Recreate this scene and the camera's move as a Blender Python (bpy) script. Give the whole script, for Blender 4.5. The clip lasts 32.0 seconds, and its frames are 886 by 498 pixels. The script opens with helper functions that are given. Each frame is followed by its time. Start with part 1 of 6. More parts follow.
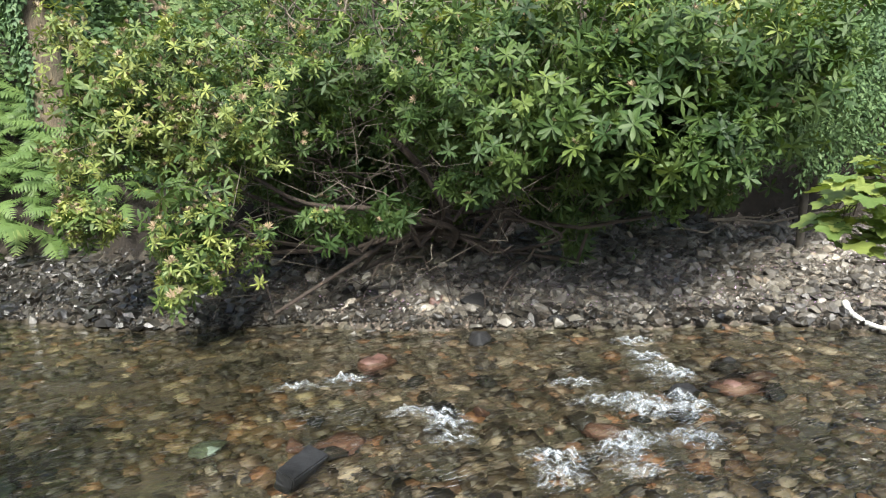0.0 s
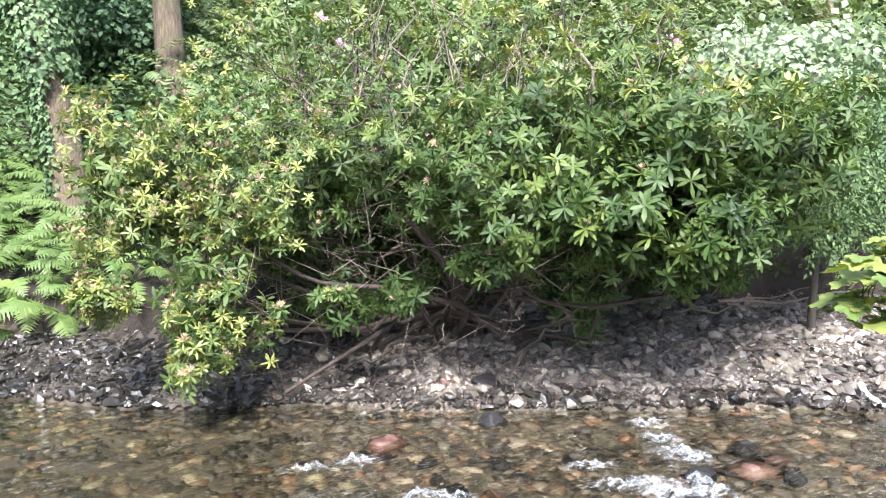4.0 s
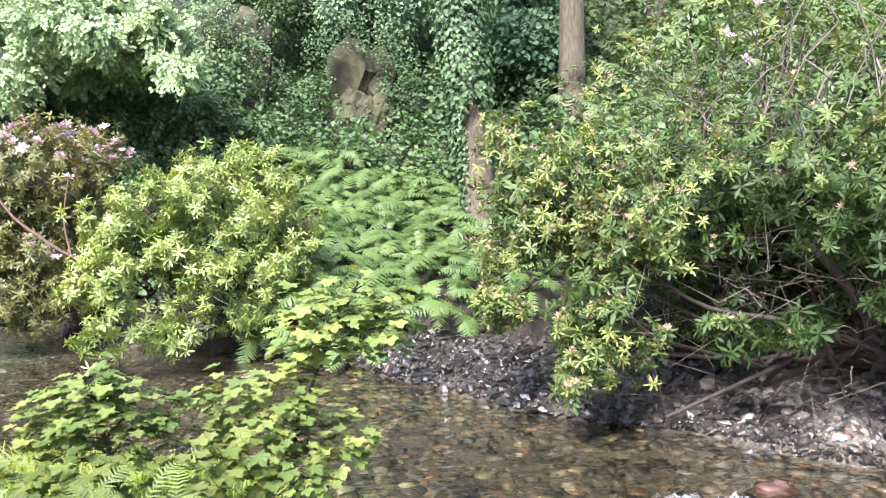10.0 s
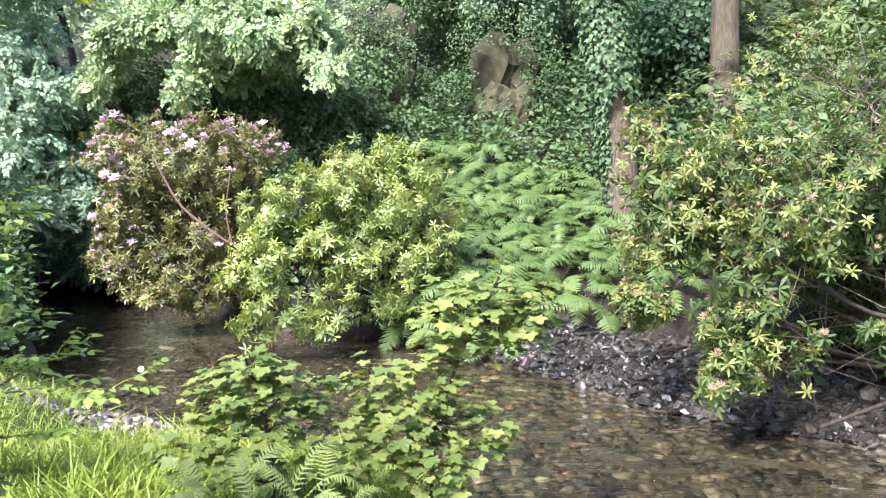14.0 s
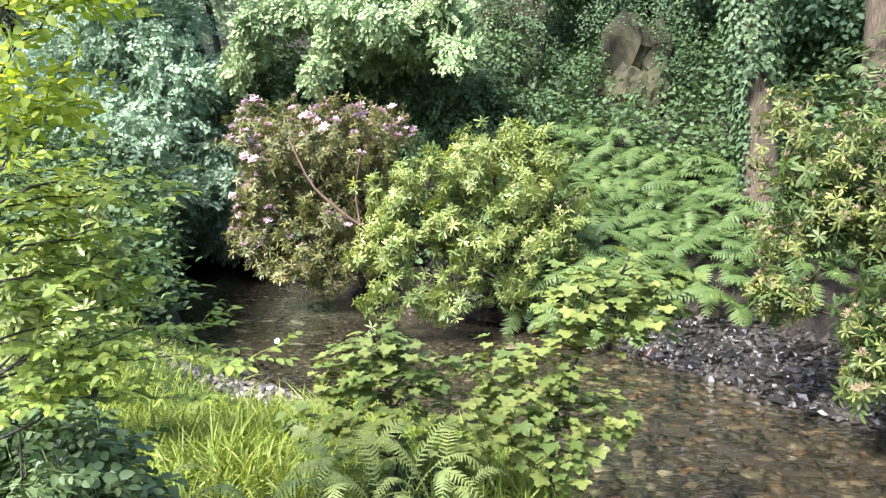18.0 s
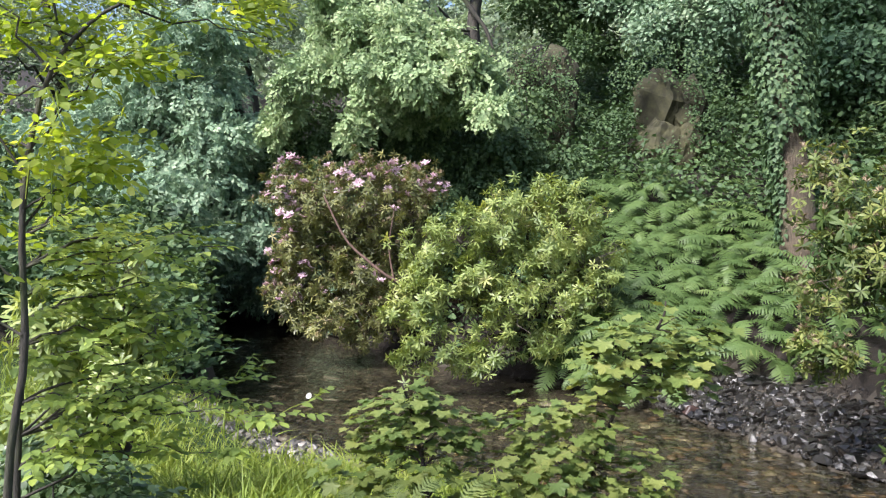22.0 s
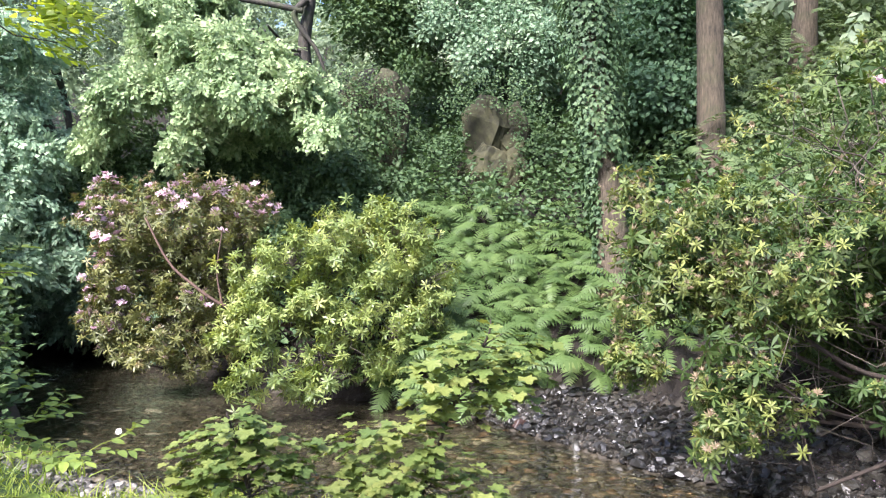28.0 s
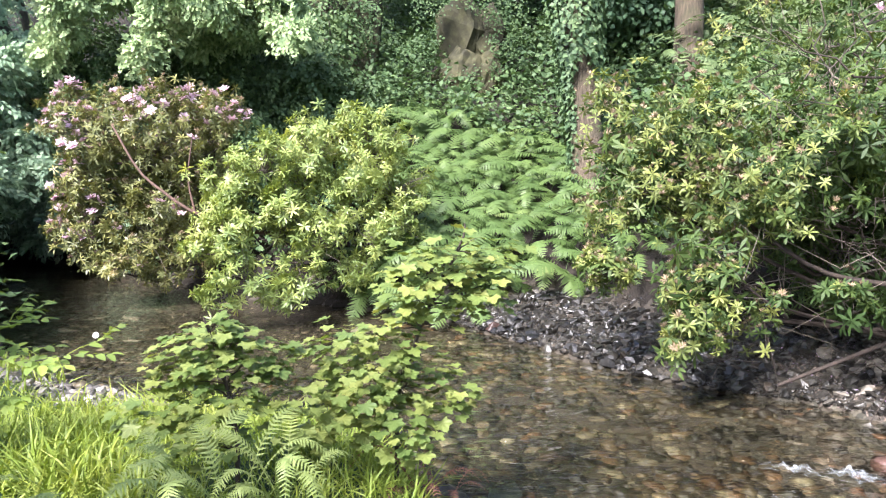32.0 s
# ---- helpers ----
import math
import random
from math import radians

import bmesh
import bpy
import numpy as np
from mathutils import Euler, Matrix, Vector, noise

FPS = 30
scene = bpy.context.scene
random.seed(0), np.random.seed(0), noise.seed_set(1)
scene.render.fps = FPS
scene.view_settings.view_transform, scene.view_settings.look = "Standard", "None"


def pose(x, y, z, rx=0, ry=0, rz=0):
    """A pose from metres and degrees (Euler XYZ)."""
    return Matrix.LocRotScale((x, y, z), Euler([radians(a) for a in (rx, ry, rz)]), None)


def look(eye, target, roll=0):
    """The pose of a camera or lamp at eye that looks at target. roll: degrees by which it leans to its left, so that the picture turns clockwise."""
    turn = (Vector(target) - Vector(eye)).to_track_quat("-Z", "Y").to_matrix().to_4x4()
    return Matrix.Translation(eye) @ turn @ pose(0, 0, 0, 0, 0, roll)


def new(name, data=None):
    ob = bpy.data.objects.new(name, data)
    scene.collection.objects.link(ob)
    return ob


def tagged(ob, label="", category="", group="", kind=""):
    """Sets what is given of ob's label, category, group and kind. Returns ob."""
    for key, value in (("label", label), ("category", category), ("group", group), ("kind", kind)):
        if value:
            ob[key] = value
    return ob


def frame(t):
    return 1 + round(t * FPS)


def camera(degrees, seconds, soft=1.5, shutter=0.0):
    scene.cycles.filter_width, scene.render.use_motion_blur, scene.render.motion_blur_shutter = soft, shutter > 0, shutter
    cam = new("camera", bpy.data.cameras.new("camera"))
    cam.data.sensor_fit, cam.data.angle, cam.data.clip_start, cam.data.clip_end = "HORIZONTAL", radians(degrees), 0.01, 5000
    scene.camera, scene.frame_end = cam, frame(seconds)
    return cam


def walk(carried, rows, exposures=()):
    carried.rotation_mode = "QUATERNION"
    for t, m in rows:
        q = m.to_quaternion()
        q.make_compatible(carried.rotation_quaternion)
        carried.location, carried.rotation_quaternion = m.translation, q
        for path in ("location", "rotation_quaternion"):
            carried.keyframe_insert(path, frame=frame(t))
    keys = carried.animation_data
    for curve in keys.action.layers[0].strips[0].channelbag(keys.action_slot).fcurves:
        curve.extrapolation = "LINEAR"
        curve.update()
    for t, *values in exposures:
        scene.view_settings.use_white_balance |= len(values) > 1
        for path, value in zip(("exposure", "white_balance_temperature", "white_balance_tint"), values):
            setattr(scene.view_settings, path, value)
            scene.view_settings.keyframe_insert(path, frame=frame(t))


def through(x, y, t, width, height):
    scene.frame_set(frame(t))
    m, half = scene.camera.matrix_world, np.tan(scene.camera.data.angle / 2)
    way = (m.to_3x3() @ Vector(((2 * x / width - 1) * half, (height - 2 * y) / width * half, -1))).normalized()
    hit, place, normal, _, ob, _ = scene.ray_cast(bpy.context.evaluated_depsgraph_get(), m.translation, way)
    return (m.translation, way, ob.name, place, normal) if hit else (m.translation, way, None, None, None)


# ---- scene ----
# seconds, turn to the left, tilt up, lean to the left (degrees), x, y, z
PATH = [
    (0.0, -35.37, -10.86, -1.83, 0.119, 0.042, 1.840),
    (0.5, -35.47, -11.31, -1.84, 0.113, 0.045, 1.836),
    (1.0, -35.41, -11.67, -1.91, 0.125, 0.036, 1.849),
    (1.5, -35.75, -11.51, -1.92, 0.118, 0.047, 1.838),
    (2.0, -35.72, -11.33, -1.92, 0.117, 0.030, 1.848),
    (2.5, -35.69, -9.59, -1.94, 0.120, 0.020, 1.863),
    (4.5, -34.33, -4.00, -0.94, 0.042, 0.058, 1.836),
    (5.0, -31.88, -3.44, -0.87, 0.044, 0.056, 1.844),
    (5.5, -29.27, -3.17, -0.71, 0.022, 0.055, 1.844),
    (6.0, -27.53, -3.02, -0.44, 0.018, 0.044, 1.844),
    (6.5, -25.39, -2.96, -0.22, 0.014, 0.039, 1.846),
    (7.0, -21.71, -2.93, -0.16, 0.013, 0.051, 1.843),
    (7.5, -16.31, -3.02, -0.24, 0.004, 0.052, 1.848),
    (8.0, -13.40, -3.07, -0.05, -0.003, 0.045, 1.852),
    (8.5, -11.41, -3.26, -0.10, 0.005, 0.047, 1.877),
    (9.0, -10.00, -3.28, -0.22, 0.005, 0.042, 1.881),
    (9.5, -8.73, -3.35, -0.28, 0.009, 0.038, 1.886),
    (10.0, -7.39, -3.45, -0.26, 0.009, 0.028, 1.887),
    (10.5, -6.14, -3.48, -0.05, 0.007, 0.024, 1.887),
    (11.0, -5.05, -3.55, 0.16, 0.004, 0.020, 1.889),
    (11.5, -3.81, -3.65, 0.31, 0.002, 0.013, 1.897),
    (12.0, -2.49, -3.75, 0.35, 0.003, 0.007, 1.898),
    (12.5, -1.23, -3.84, 0.24, 0.001, 0.004, 1.899),
    (13.0, 0.10, -3.90, 0.22, -0.000, 0.000, 1.900),
    (13.5, 1.46, -3.99, 0.15, 0.001, -0.009, 1.901),
    (14.0, 2.83, -4.04, 0.15, -0.004, -0.022, 1.911),
    (14.5, 4.06, -4.11, 0.32, -0.002, -0.037, 1.914),
    (16.5, 8.89, -5.13, 0.67, -0.014, -0.032, 1.910),
    (17.0, 10.13, -5.25, 0.77, -0.016, -0.027, 1.906),
    (17.5, 11.19, -5.28, 0.92, -0.017, -0.026, 1.906),
    (18.0, 11.85, -5.29, 0.88, -0.017, -0.027, 1.908),
    (18.5, 12.37, -5.23, 0.85, -0.017, -0.034, 1.907),
    (19.0, 13.01, -5.09, 0.71, -0.016, -0.034, 1.908),
    (19.5, 13.54, -4.77, 0.59, -0.014, -0.032, 1.908),
    (20.0, 13.88, -4.26, 0.56, -0.013, -0.035, 1.908),
    (20.5, 14.01, -3.52, 0.65, -0.009, -0.041, 1.913),
    (21.0, 14.17, -2.78, 0.62, -0.013, -0.031, 1.910),
    (21.5, 14.29, -2.00, 0.65, -0.016, -0.018, 1.902),
    (22.0, 14.37, -1.27, 0.69, -0.013, -0.024, 1.906),
    (22.5, 14.51, -0.84, 0.64, -0.014, -0.026, 1.907),
    (23.0, 14.63, -0.66, 0.61, -0.007, -0.032, 1.910),
    (23.5, 14.57, -0.47, 0.54, -0.007, -0.026, 1.907),
    (24.0, 13.83, -0.33, 0.67, 0.001, -0.025, 1.912),
    (24.5, 11.98, -0.04, 0.59, 0.008, -0.020, 1.910),
    (26.5, 6.07, 1.03, 0.21, 0.016, -0.009, 1.908),
    (27.0, 4.50, 1.08, 0.14, 0.021, -0.014, 1.908),
    (27.5, 3.17, 0.91, 0.13, 0.020, -0.010, 1.905),
    (28.0, 2.35, 0.41, 0.06, 0.021, -0.011, 1.904),
    (28.5, 1.87, -1.18, 0.05, 0.020, -0.007, 1.900),
    (29.0, 1.49, -1.96, 0.03, 0.021, -0.015, 1.900),
    (29.5, 1.33, -2.59, 0.06, 0.020, -0.019, 1.901),
    (30.0, 1.27, -2.95, 0.08, 0.021, -0.019, 1.899),
    (30.5, 1.23, -3.29, 0.04, 0.024, -0.027, 1.901),
    (31.0, 1.06, -3.86, 0.10, 0.024, -0.025, 1.896),
    (31.5, 0.81, -5.07, -0.01, 0.025, -0.020, 1.891),
    (32.0, 0.52, -6.38, -0.19, 0.025, -0.014, 1.890),
]
cam = camera(59.26, 32.0, soft=1.2)


def held(turn, tilt, lean, x, y, z):
    return Matrix.Translation((x, y, z)) @ pose(0, 0, 0, 0, 0, turn) @ pose(0, 0, 0, 90 + tilt) @ pose(0, 0, 0, 0, 0, lean)


EXPOSURES = [(0.0, 1.67, 6100, 7), (2.0, 1.63, 6100, 7), (4.5, 2.53, 5750, 18), (9.0, 2.39, 5700, 19), (14.0, 2.21, 5700, 19), (17.0, 2.17, 5750, 18), (19.0, 1.86, 5800, 17), (22.0, 1.39, 5800, 16), (24.5, 1.39, 5800, 16), (26.5, 1.53, 5750, 18), (28.0, 1.89, 5750, 19), (30.0, 2.19, 5750, 19), (32.0, 2.21, 5800, 18)]
walk(cam, [(row[0], held(*row[1:])) for row in PATH], EXPOSURES)

# ---- sky and sun ----
SUN_TURN, SUN_HIGH = 146.0, 48.0  # degrees to the left of the y axis, and above the horizon
world = bpy.data.worlds.new("sky")
scene.world = world
world.use_nodes = True
wn = world.node_tree.nodes
sky = wn.new("ShaderNodeTexSky")
sky.sky_type, sky.sun_disc = "NISHITA", False
sky.sun_elevation, sky.sun_rotation = radians(SUN_HIGH), radians(-SUN_TURN)
sky.air_density, sky.dust_density = 1.0, 3.0
world.node_tree.links.new(sky.outputs["Color"], wn["Background"].inputs["Color"])
wn["Background"].inputs["Strength"].default_value = 0.115
sun_data = bpy.data.lights.new("sun", "SUN")
sun_data.energy, sun_data.angle, sun_data.color = 3.5, radians(18), (1.0, 0.94, 0.82)
sun = new("sun", sun_data)
a, e = radians(SUN_TURN), radians(SUN_HIGH)
sun.matrix_world = look((0, 0, 0), (math.sin(a) * math.cos(e), -math.cos(a) * math.cos(e), -math.sin(e)))
sun.location = (-20, 15, 30)

# ---- mesh and scatter helpers ----
rng = np.random.default_rng(7)


def mesh_from(name, V, faces, mats, slots=None, smooth=True):
    """A mesh from an array of points and a list of index arrays (triangles, quads)."""
    V = np.asarray(V, dtype=np.float32)
    faces = [np.asarray(f, dtype=np.int32) for f in (faces if isinstance(faces, list) else [faces]) if len(f)]
    me = bpy.data.meshes.new(name)
    me.vertices.add(len(V))
    me.vertices.foreach_set("co", V.ravel())
    loops = np.concatenate([f.ravel() for f in faces])
    sizes = np.concatenate([np.full(len(f), f.shape[1], dtype=np.int32) for f in faces])
    me.loops.add(len(loops))
    me.loops.foreach_set("vertex_index", loops)
    me.polygons.add(len(sizes))
    me.polygons.foreach_set("loop_start", np.concatenate([[0], np.cumsum(sizes)[:-1]]).astype(np.int32))
    for m in (mats if isinstance(mats, (list, tuple)) else [mats]):
        me.materials.append(m)
    if slots is not None:
        me.polygons.foreach_set("material_index", np.asarray(slots, dtype=np.int32))
    me.polygons.foreach_set("use_smooth", np.full(len(sizes), smooth))
    me.update(calc_edges=True)
    return me


def part(name, me, parent, label="", kind=""):
    ob = new(name, me)
    ob.parent = parent
    return tagged(ob, label, kind=kind)


def thing(name, at, label, category, group="", kind=""):
    ob = new(name)
    ob.location = at
    ob.empty_display_size = 0.1
    return tagged(ob, label, category, group, kind)


def unit(v):
    return v / np.maximum(np.linalg.norm(v, axis=-1, keepdims=True), 1e-9)


def frames(n, spin=None, along=None):
    """Rotations (N, 3, 3) whose z axis is n, and whose x axis is turned at random or lies near along."""
    n = unit(np.asarray(n, dtype=float))
    if along is None:
        helper = np.where(np.abs(n[:, 2:3]) < 0.9, np.array([[0, 0, 1.0]]), np.array([[1.0, 0, 0]]))
        x = unit(np.cross(helper, n))
        y = np.cross(n, x)
        s = rng.uniform(0, 2 * np.pi, len(n)) if spin is None else spin
        x, y = x * np.cos(s)[:, None] + y * np.sin(s)[:, None], y * np.cos(s)[:, None] - x * np.sin(s)[:, None]
    else:
        x = unit(along - n * np.sum(along * n, axis=1, keepdims=True))
        y = np.cross(n, x)
    return np.stack([x, y, n], axis=2)


def spread(shape, pos, rot, scale):
    """Copies of a shape (points, face arrays) at places, joined: points and face arrays."""
    V0, F0 = shape
    pos, scale = np.asarray(pos, dtype=float), np.asarray(scale, dtype=float).reshape(-1, 1, 1)
    V = np.einsum("nij,mj->nmi", rot, V0) * scale + pos[:, None, :]
    base = (np.arange(len(pos)) * len(V0))[:, None, None]
    return V.reshape(-1, 3), [(f[None] + base).reshape(-1, f.shape[1]) for f in F0]


def join(shapes):
    """One shape from several."""
    Vs, by, off = [], {}, 0
    for V, F in shapes:
        for f in F:
            if len(f):
                by.setdefault(f.shape[1], []).append(f + off)
        Vs.append(V)
        off += len(V)
    return np.concatenate(Vs), [np.concatenate(v) for v in by.values()]


def moved(shape, rot, at=(0, 0, 0), s=1.0):
    return (shape[0] @ np.asarray(rot).T * s + np.asarray(at), shape[1])


def turn(ax=0, ay=0, az=0):
    return np.array(Euler([radians(v) for v in (ax, ay, az)]).to_matrix())


def tube(pts, radii, sides=7, rough=0.0):
    """A bent, tapered stem through points."""
    pts, radii = np.asarray(pts, dtype=float), np.asarray(radii, dtype=float)
    tang = unit(np.gradient(pts, axis=0))
    ref = np.array([0.31, 0.95, 0.05]) if abs(tang[:, 2]).mean() > 0.6 else np.array([0.03, 0.05, 1.0])
    u = unit(np.cross(tang, ref))
    v = np.cross(tang, u)
    ang = np.arange(sides) * 2 * np.pi / sides
    r = radii[:, None] * (1 + rough * rng.normal(size=(len(pts), sides)))
    V = pts[:, None] + r[..., None] * (u[:, None] * np.cos(ang)[None, :, None] + v[:, None] * np.sin(ang)[None, :, None])
    i, j = np.meshgrid(np.arange(len(pts) - 1), np.arange(sides), indexing="ij")
    k = (j + 1) % sides
    quads = np.stack([i * sides + j, i * sides + k, (i + 1) * sides + k, (i + 1) * sides + j], -1).reshape(-1, 4)
    end = len(pts) * sides
    V = np.concatenate([V.reshape(-1, 3), pts[-1:] + tang[-1:] * radii[-1]])
    tip = np.array([[(len(pts) - 1) * sides + q, (len(pts) - 1) * sides + (q + 1) % sides, end] for q in range(sides)])
    return V, [quads, tip]


def bent(p, q, n=6, wob=0.06, sag=0.0):
    """A wavering line of points from p to q."""
    p, q = np.asarray(p, dtype=float), np.asarray(q, dtype=float)
    s = np.linspace(0, 1, n)[:, None]
    line = p + (q - p) * s
    L = np.linalg.norm(q - p)
    line += rng.normal(size=(n, 3)) * wob * L * np.sin(np.pi * s)
    line[:, 2:] -= sag * L * np.sin(np.pi * s)
    return line


def smooth_line(pts, n=14):
    """More points along a line, rounded (Catmull-Rom)."""
    P = np.asarray(pts, dtype=float)
    P = np.concatenate([2 * P[:1] - P[1:2], P, 2 * P[-1:] - P[-2:-1]])
    out = []
    for s in np.linspace(0, len(P) - 3 - 1e-6, n):
        i, t = int(s), s - int(s)
        a, b, c, d = P[i:i + 4]
        out.append(0.5 * (2 * b + (c - a) * t + (2 * a - 5 * b + 4 * c - d) * t * t + (3 * b - a - 3 * c + d) * t ** 3))
    return np.array(out)


def wave(p, f=1.0, seed=0.0):
    """Cheap smooth noise of places, about -1 to 1."""
    x, y, z = p[..., 0] * f, p[..., 1] * f, (p[..., 2] * f if p.shape[-1] > 2 else 0)
    return (np.sin(1.7 * x + 1.3 * y + seed) * np.cos(1.1 * y - 1.9 * z + 2.1 * seed) + np.sin(2.9 * x - 2.3 * z + 0.7 * seed + np.cos(3.1 * y)) * 0.6) / 1.4


# ---- leaf shapes (stalk end at the origin, tip towards +x, upper side +z) ----
def blade_leaf(L=1.0, W=0.3, segs=3, fold=0.22, droop=0.18, peak=0.55):
    if segs == 1:
        w = W / 2
        V = np.array([(0, 0, 0), (peak * L, w, fold * w - droop * L * 0.25), (L, 0, -droop * L), (peak * L, -w, fold * w - droop * L * 0.25)])
        return V, [np.array([(0, 2, 1), (0, 3, 2)])]
    s = np.linspace(0, 1, segs + 1)
    w = W / 2 * np.sin(np.pi * np.clip(s, 0.03, 0.97) ** (np.log(0.5) / np.log(peak)))
    z = -droop * L * s ** 2
    mid = np.stack([s * L, 0 * s, z], 1)
    lef = np.stack([s * L, w, z + fold * w], 1)
    rig = np.stack([s * L, -w, z + fold * w], 1)
    n = segs + 1
    i = np.arange(segs)
    F = np.concatenate([np.stack([i, i + 1, n + i + 1, n + i], 1), np.stack([i + 1, i, 2 * n + i, 2 * n + i + 1], 1)])
    return np.concatenate([mid, lef, rig]), [F]


def lobed_leaf(lobes=5, depth=0.45, teeth=True):
    """A sycamore or ivy leaf, about 1 long and 1 wide."""
    tips = {5: [(-2.0, 0.62), (-0.98, 0.9), (0.0, 1.0), (0.98, 0.9), (2.0, 0.62)], 3: [(-1.2, 0.62), (0.0, 1.0), (1.2, 0.62)]}[lobes]
    ring = [(-2.9, 0.16)]
    for k, (a, r) in enumerate(tips):
        if k:
            b = (a + tips[k - 1][0]) / 2
            ring.append((b, depth * (r + tips[k - 1][1]) / 2 + 0.06))
        if teeth:
            ring += [(a - 0.3, r * 0.76), (a - 0.2, r * 0.88), (a - 0.12, r * 0.84)]
        ring.append((a, r))
        if teeth:
            ring += [(a + 0.12, r * 0.84), (a + 0.2, r * 0.88), (a + 0.3, r * 0.76)]
    ring.append((2.9, 0.16))
    P = np.array([(0.34 + 0.62 * r * np.cos(a), 0.62 * r * np.sin(a), 0) for a, r in ring])
    P[:, 2] = 0.16 * np.abs(P[:, 1]) - 0.16 * P[:, 0] ** 2 + 0.03 * np.cos(9 * np.arctan2(P[:, 1], P[:, 0] - 0.34))
    c = np.array([[0.34, 0, -0.02]])
    n = len(P)
    F = np.array([[n, i, (i + 1) % n] for i in range(n)])
    return np.concatenate([P, c]), [F]


def blunt_leaf(L, W, segs, fold, droop):
    """A narrow leathery leaf, widest past its middle, with a blunt end."""
    if segs == 1:
        w, d1 = W / 2, -droop * L
        V = np.array([(0, 0, 0), (0.62 * L, w, 0.4 * d1 + 0.3 * w), (0.97 * L, 0.4 * w, d1), (0.97 * L, -0.4 * w, d1), (0.62 * L, -w, 0.4 * d1 + 0.3 * w)])
        return V, [np.array([(0, 4, 1), (1, 4, 3), (1, 3, 2)])]
    s, w = ([0, 0.35, 0.75, 1.0], [0.16, 0.72, 1.0, 0.34]) if segs == 3 else ([0, 0.66, 1.0], [0.2, 1.0, 0.36])
    s, w = np.array(s), np.array(w) * W / 2
    z = -droop * L * s ** 2
    n = len(s)
    i = np.arange(n - 1)
    V = np.concatenate([np.stack([s * L, 0 * s, z], 1), np.stack([s * L - 0.1 * W * (s == 1), w, z + fold * w], 1), np.stack([s * L - 0.1 * W * (s == 1), -w, z + fold * w], 1)])
    return V, [np.concatenate([np.stack([i, i + 1, n + i + 1, n + i], 1), np.stack([i + 1, i, 2 * n + i, 2 * n + i + 1], 1)])]


def whorl(count=9, L=0.13, W=0.038, segs=3, seed=0):
    """Leathery leaves round a shoot's tip, which points up."""
    r = np.random.default_rng(seed)
    out = []
    for k in range(count):
        tier = k % 3
        up = (38, 14, -8)[tier] + r.normal() * 9
        leaf = blunt_leaf(L * r.uniform(0.75, 1.1), W * r.uniform(0.85, 1.15), segs, 0.25, r.uniform(0.15, 0.45))
        out.append(moved(leaf, turn(0, 0, k * 137.5 + r.normal() * 10) @ turn(r.normal() * 12, -up, 0), (0, 0, 0.004 * (2 - tier))))
    V, (F,) = join(out)
    step_v = len(V) // count
    F = np.where(F % step_v == 0, 0, F)
    return V, [F]


def spray(count=9, L=0.07, W=0.05, length=0.45, segs=2, seed=0, droop=0.25, stem=True, oval=False):
    """A twig tip with leaves on both sides, in one layer, along +x."""
    r = np.random.default_rng(seed)
    out = []
    for k in range(count):
        s = (k + 0.6) / count
        side = 1 if k % 2 else -1
        leaf = blade_leaf(L * r.uniform(0.7, 1.15), W * r.uniform(0.8, 1.15), segs, 0.15, 0.2, 0.5) if not oval else oval_leaf(L * r.uniform(0.7, 1.15), W * r.uniform(0.8, 1.15))
        at = (s * length, side * 0.01, -droop * length * s * s + r.normal() * 0.012)
        out.append(moved(leaf, turn(0, 0, side * (55 - 35 * s) + r.normal() * 12) @ turn(r.normal() * 20, 10 + r.normal() * 18, 0), at))
    if not stem:
        return join(out)
    stalk = tube(np.array([(s * length, 0, -droop * length * s * s) for s in (0, 0.35, 0.7, 1)]), [0.004, 0.003, 0.002, 0.001], 3)
    return join(out + [stalk])


def frond(L=0.9, pairs=17, rise=0.75, seed=0, teeth=True, n=4, wide=1.0, reach=0.19):
    """A fern frond: an arching stalk along +x with toothed leaflets in pairs."""
    r = np.random.default_rng(seed)
    out, line = [], []

    def spine(s):
        return np.array([L * (s - 0.12 * s ** 3), 0.06 * L * np.sin(2 * s + seed), L * (rise * s - 0.85 * rise * s ** 2.2)])
    for s in np.linspace(0, 1, 7):
        line.append(spine(s))
    stem = tube(np.array(line), np.linspace(0.006, 0.0015, 7), 3)
    for k in range(pairs):
        s = 0.16 + 0.84 * (k + 0.5) / pairs
        env = np.sin(np.pi * min(1, (s - 0.05)) ** 1.15) ** 0.7 * (1.08 - 0.45 * s)
        pl = reach * L * max(env, 0.08) * r.uniform(0.88, 1.1)
        w = min(0.03 * L, 0.16 * pl + 0.006) * wide
        tilt = np.degrees(np.arctan2(spine(min(s + 0.03, 1))[2] - spine(s - 0.03)[2], spine(min(s + 0.03, 1))[0] - spine(s - 0.03)[0]))
        for side in (1, -1):
            pts, quads = [], []
            for i in range(n + 1):
                q = i / n
                ww = w * (1 - q) ** 0.7 * (1.0 if (i % 2 == 0 or not teeth) else 0.62)
                dz = -0.14 * pl * q * q
                pts += [(pl * q, ww, dz), (pl * q, -ww, dz)]
            for i in range(n):
                quads.append((2 * i, 2 * i + 1, 2 * i + 3, 2 * i + 2))
            leaf = (np.array(pts), [np.array(quads)])
            out.append(moved(leaf, turn(0, -tilt, 0) @ turn(0, 0, side * (72 - 14 * s) + r.normal() * 4) @ turn(side * 8, 8 + r.normal() * 6, 0), spine(s)))
    return join(out + [stem])


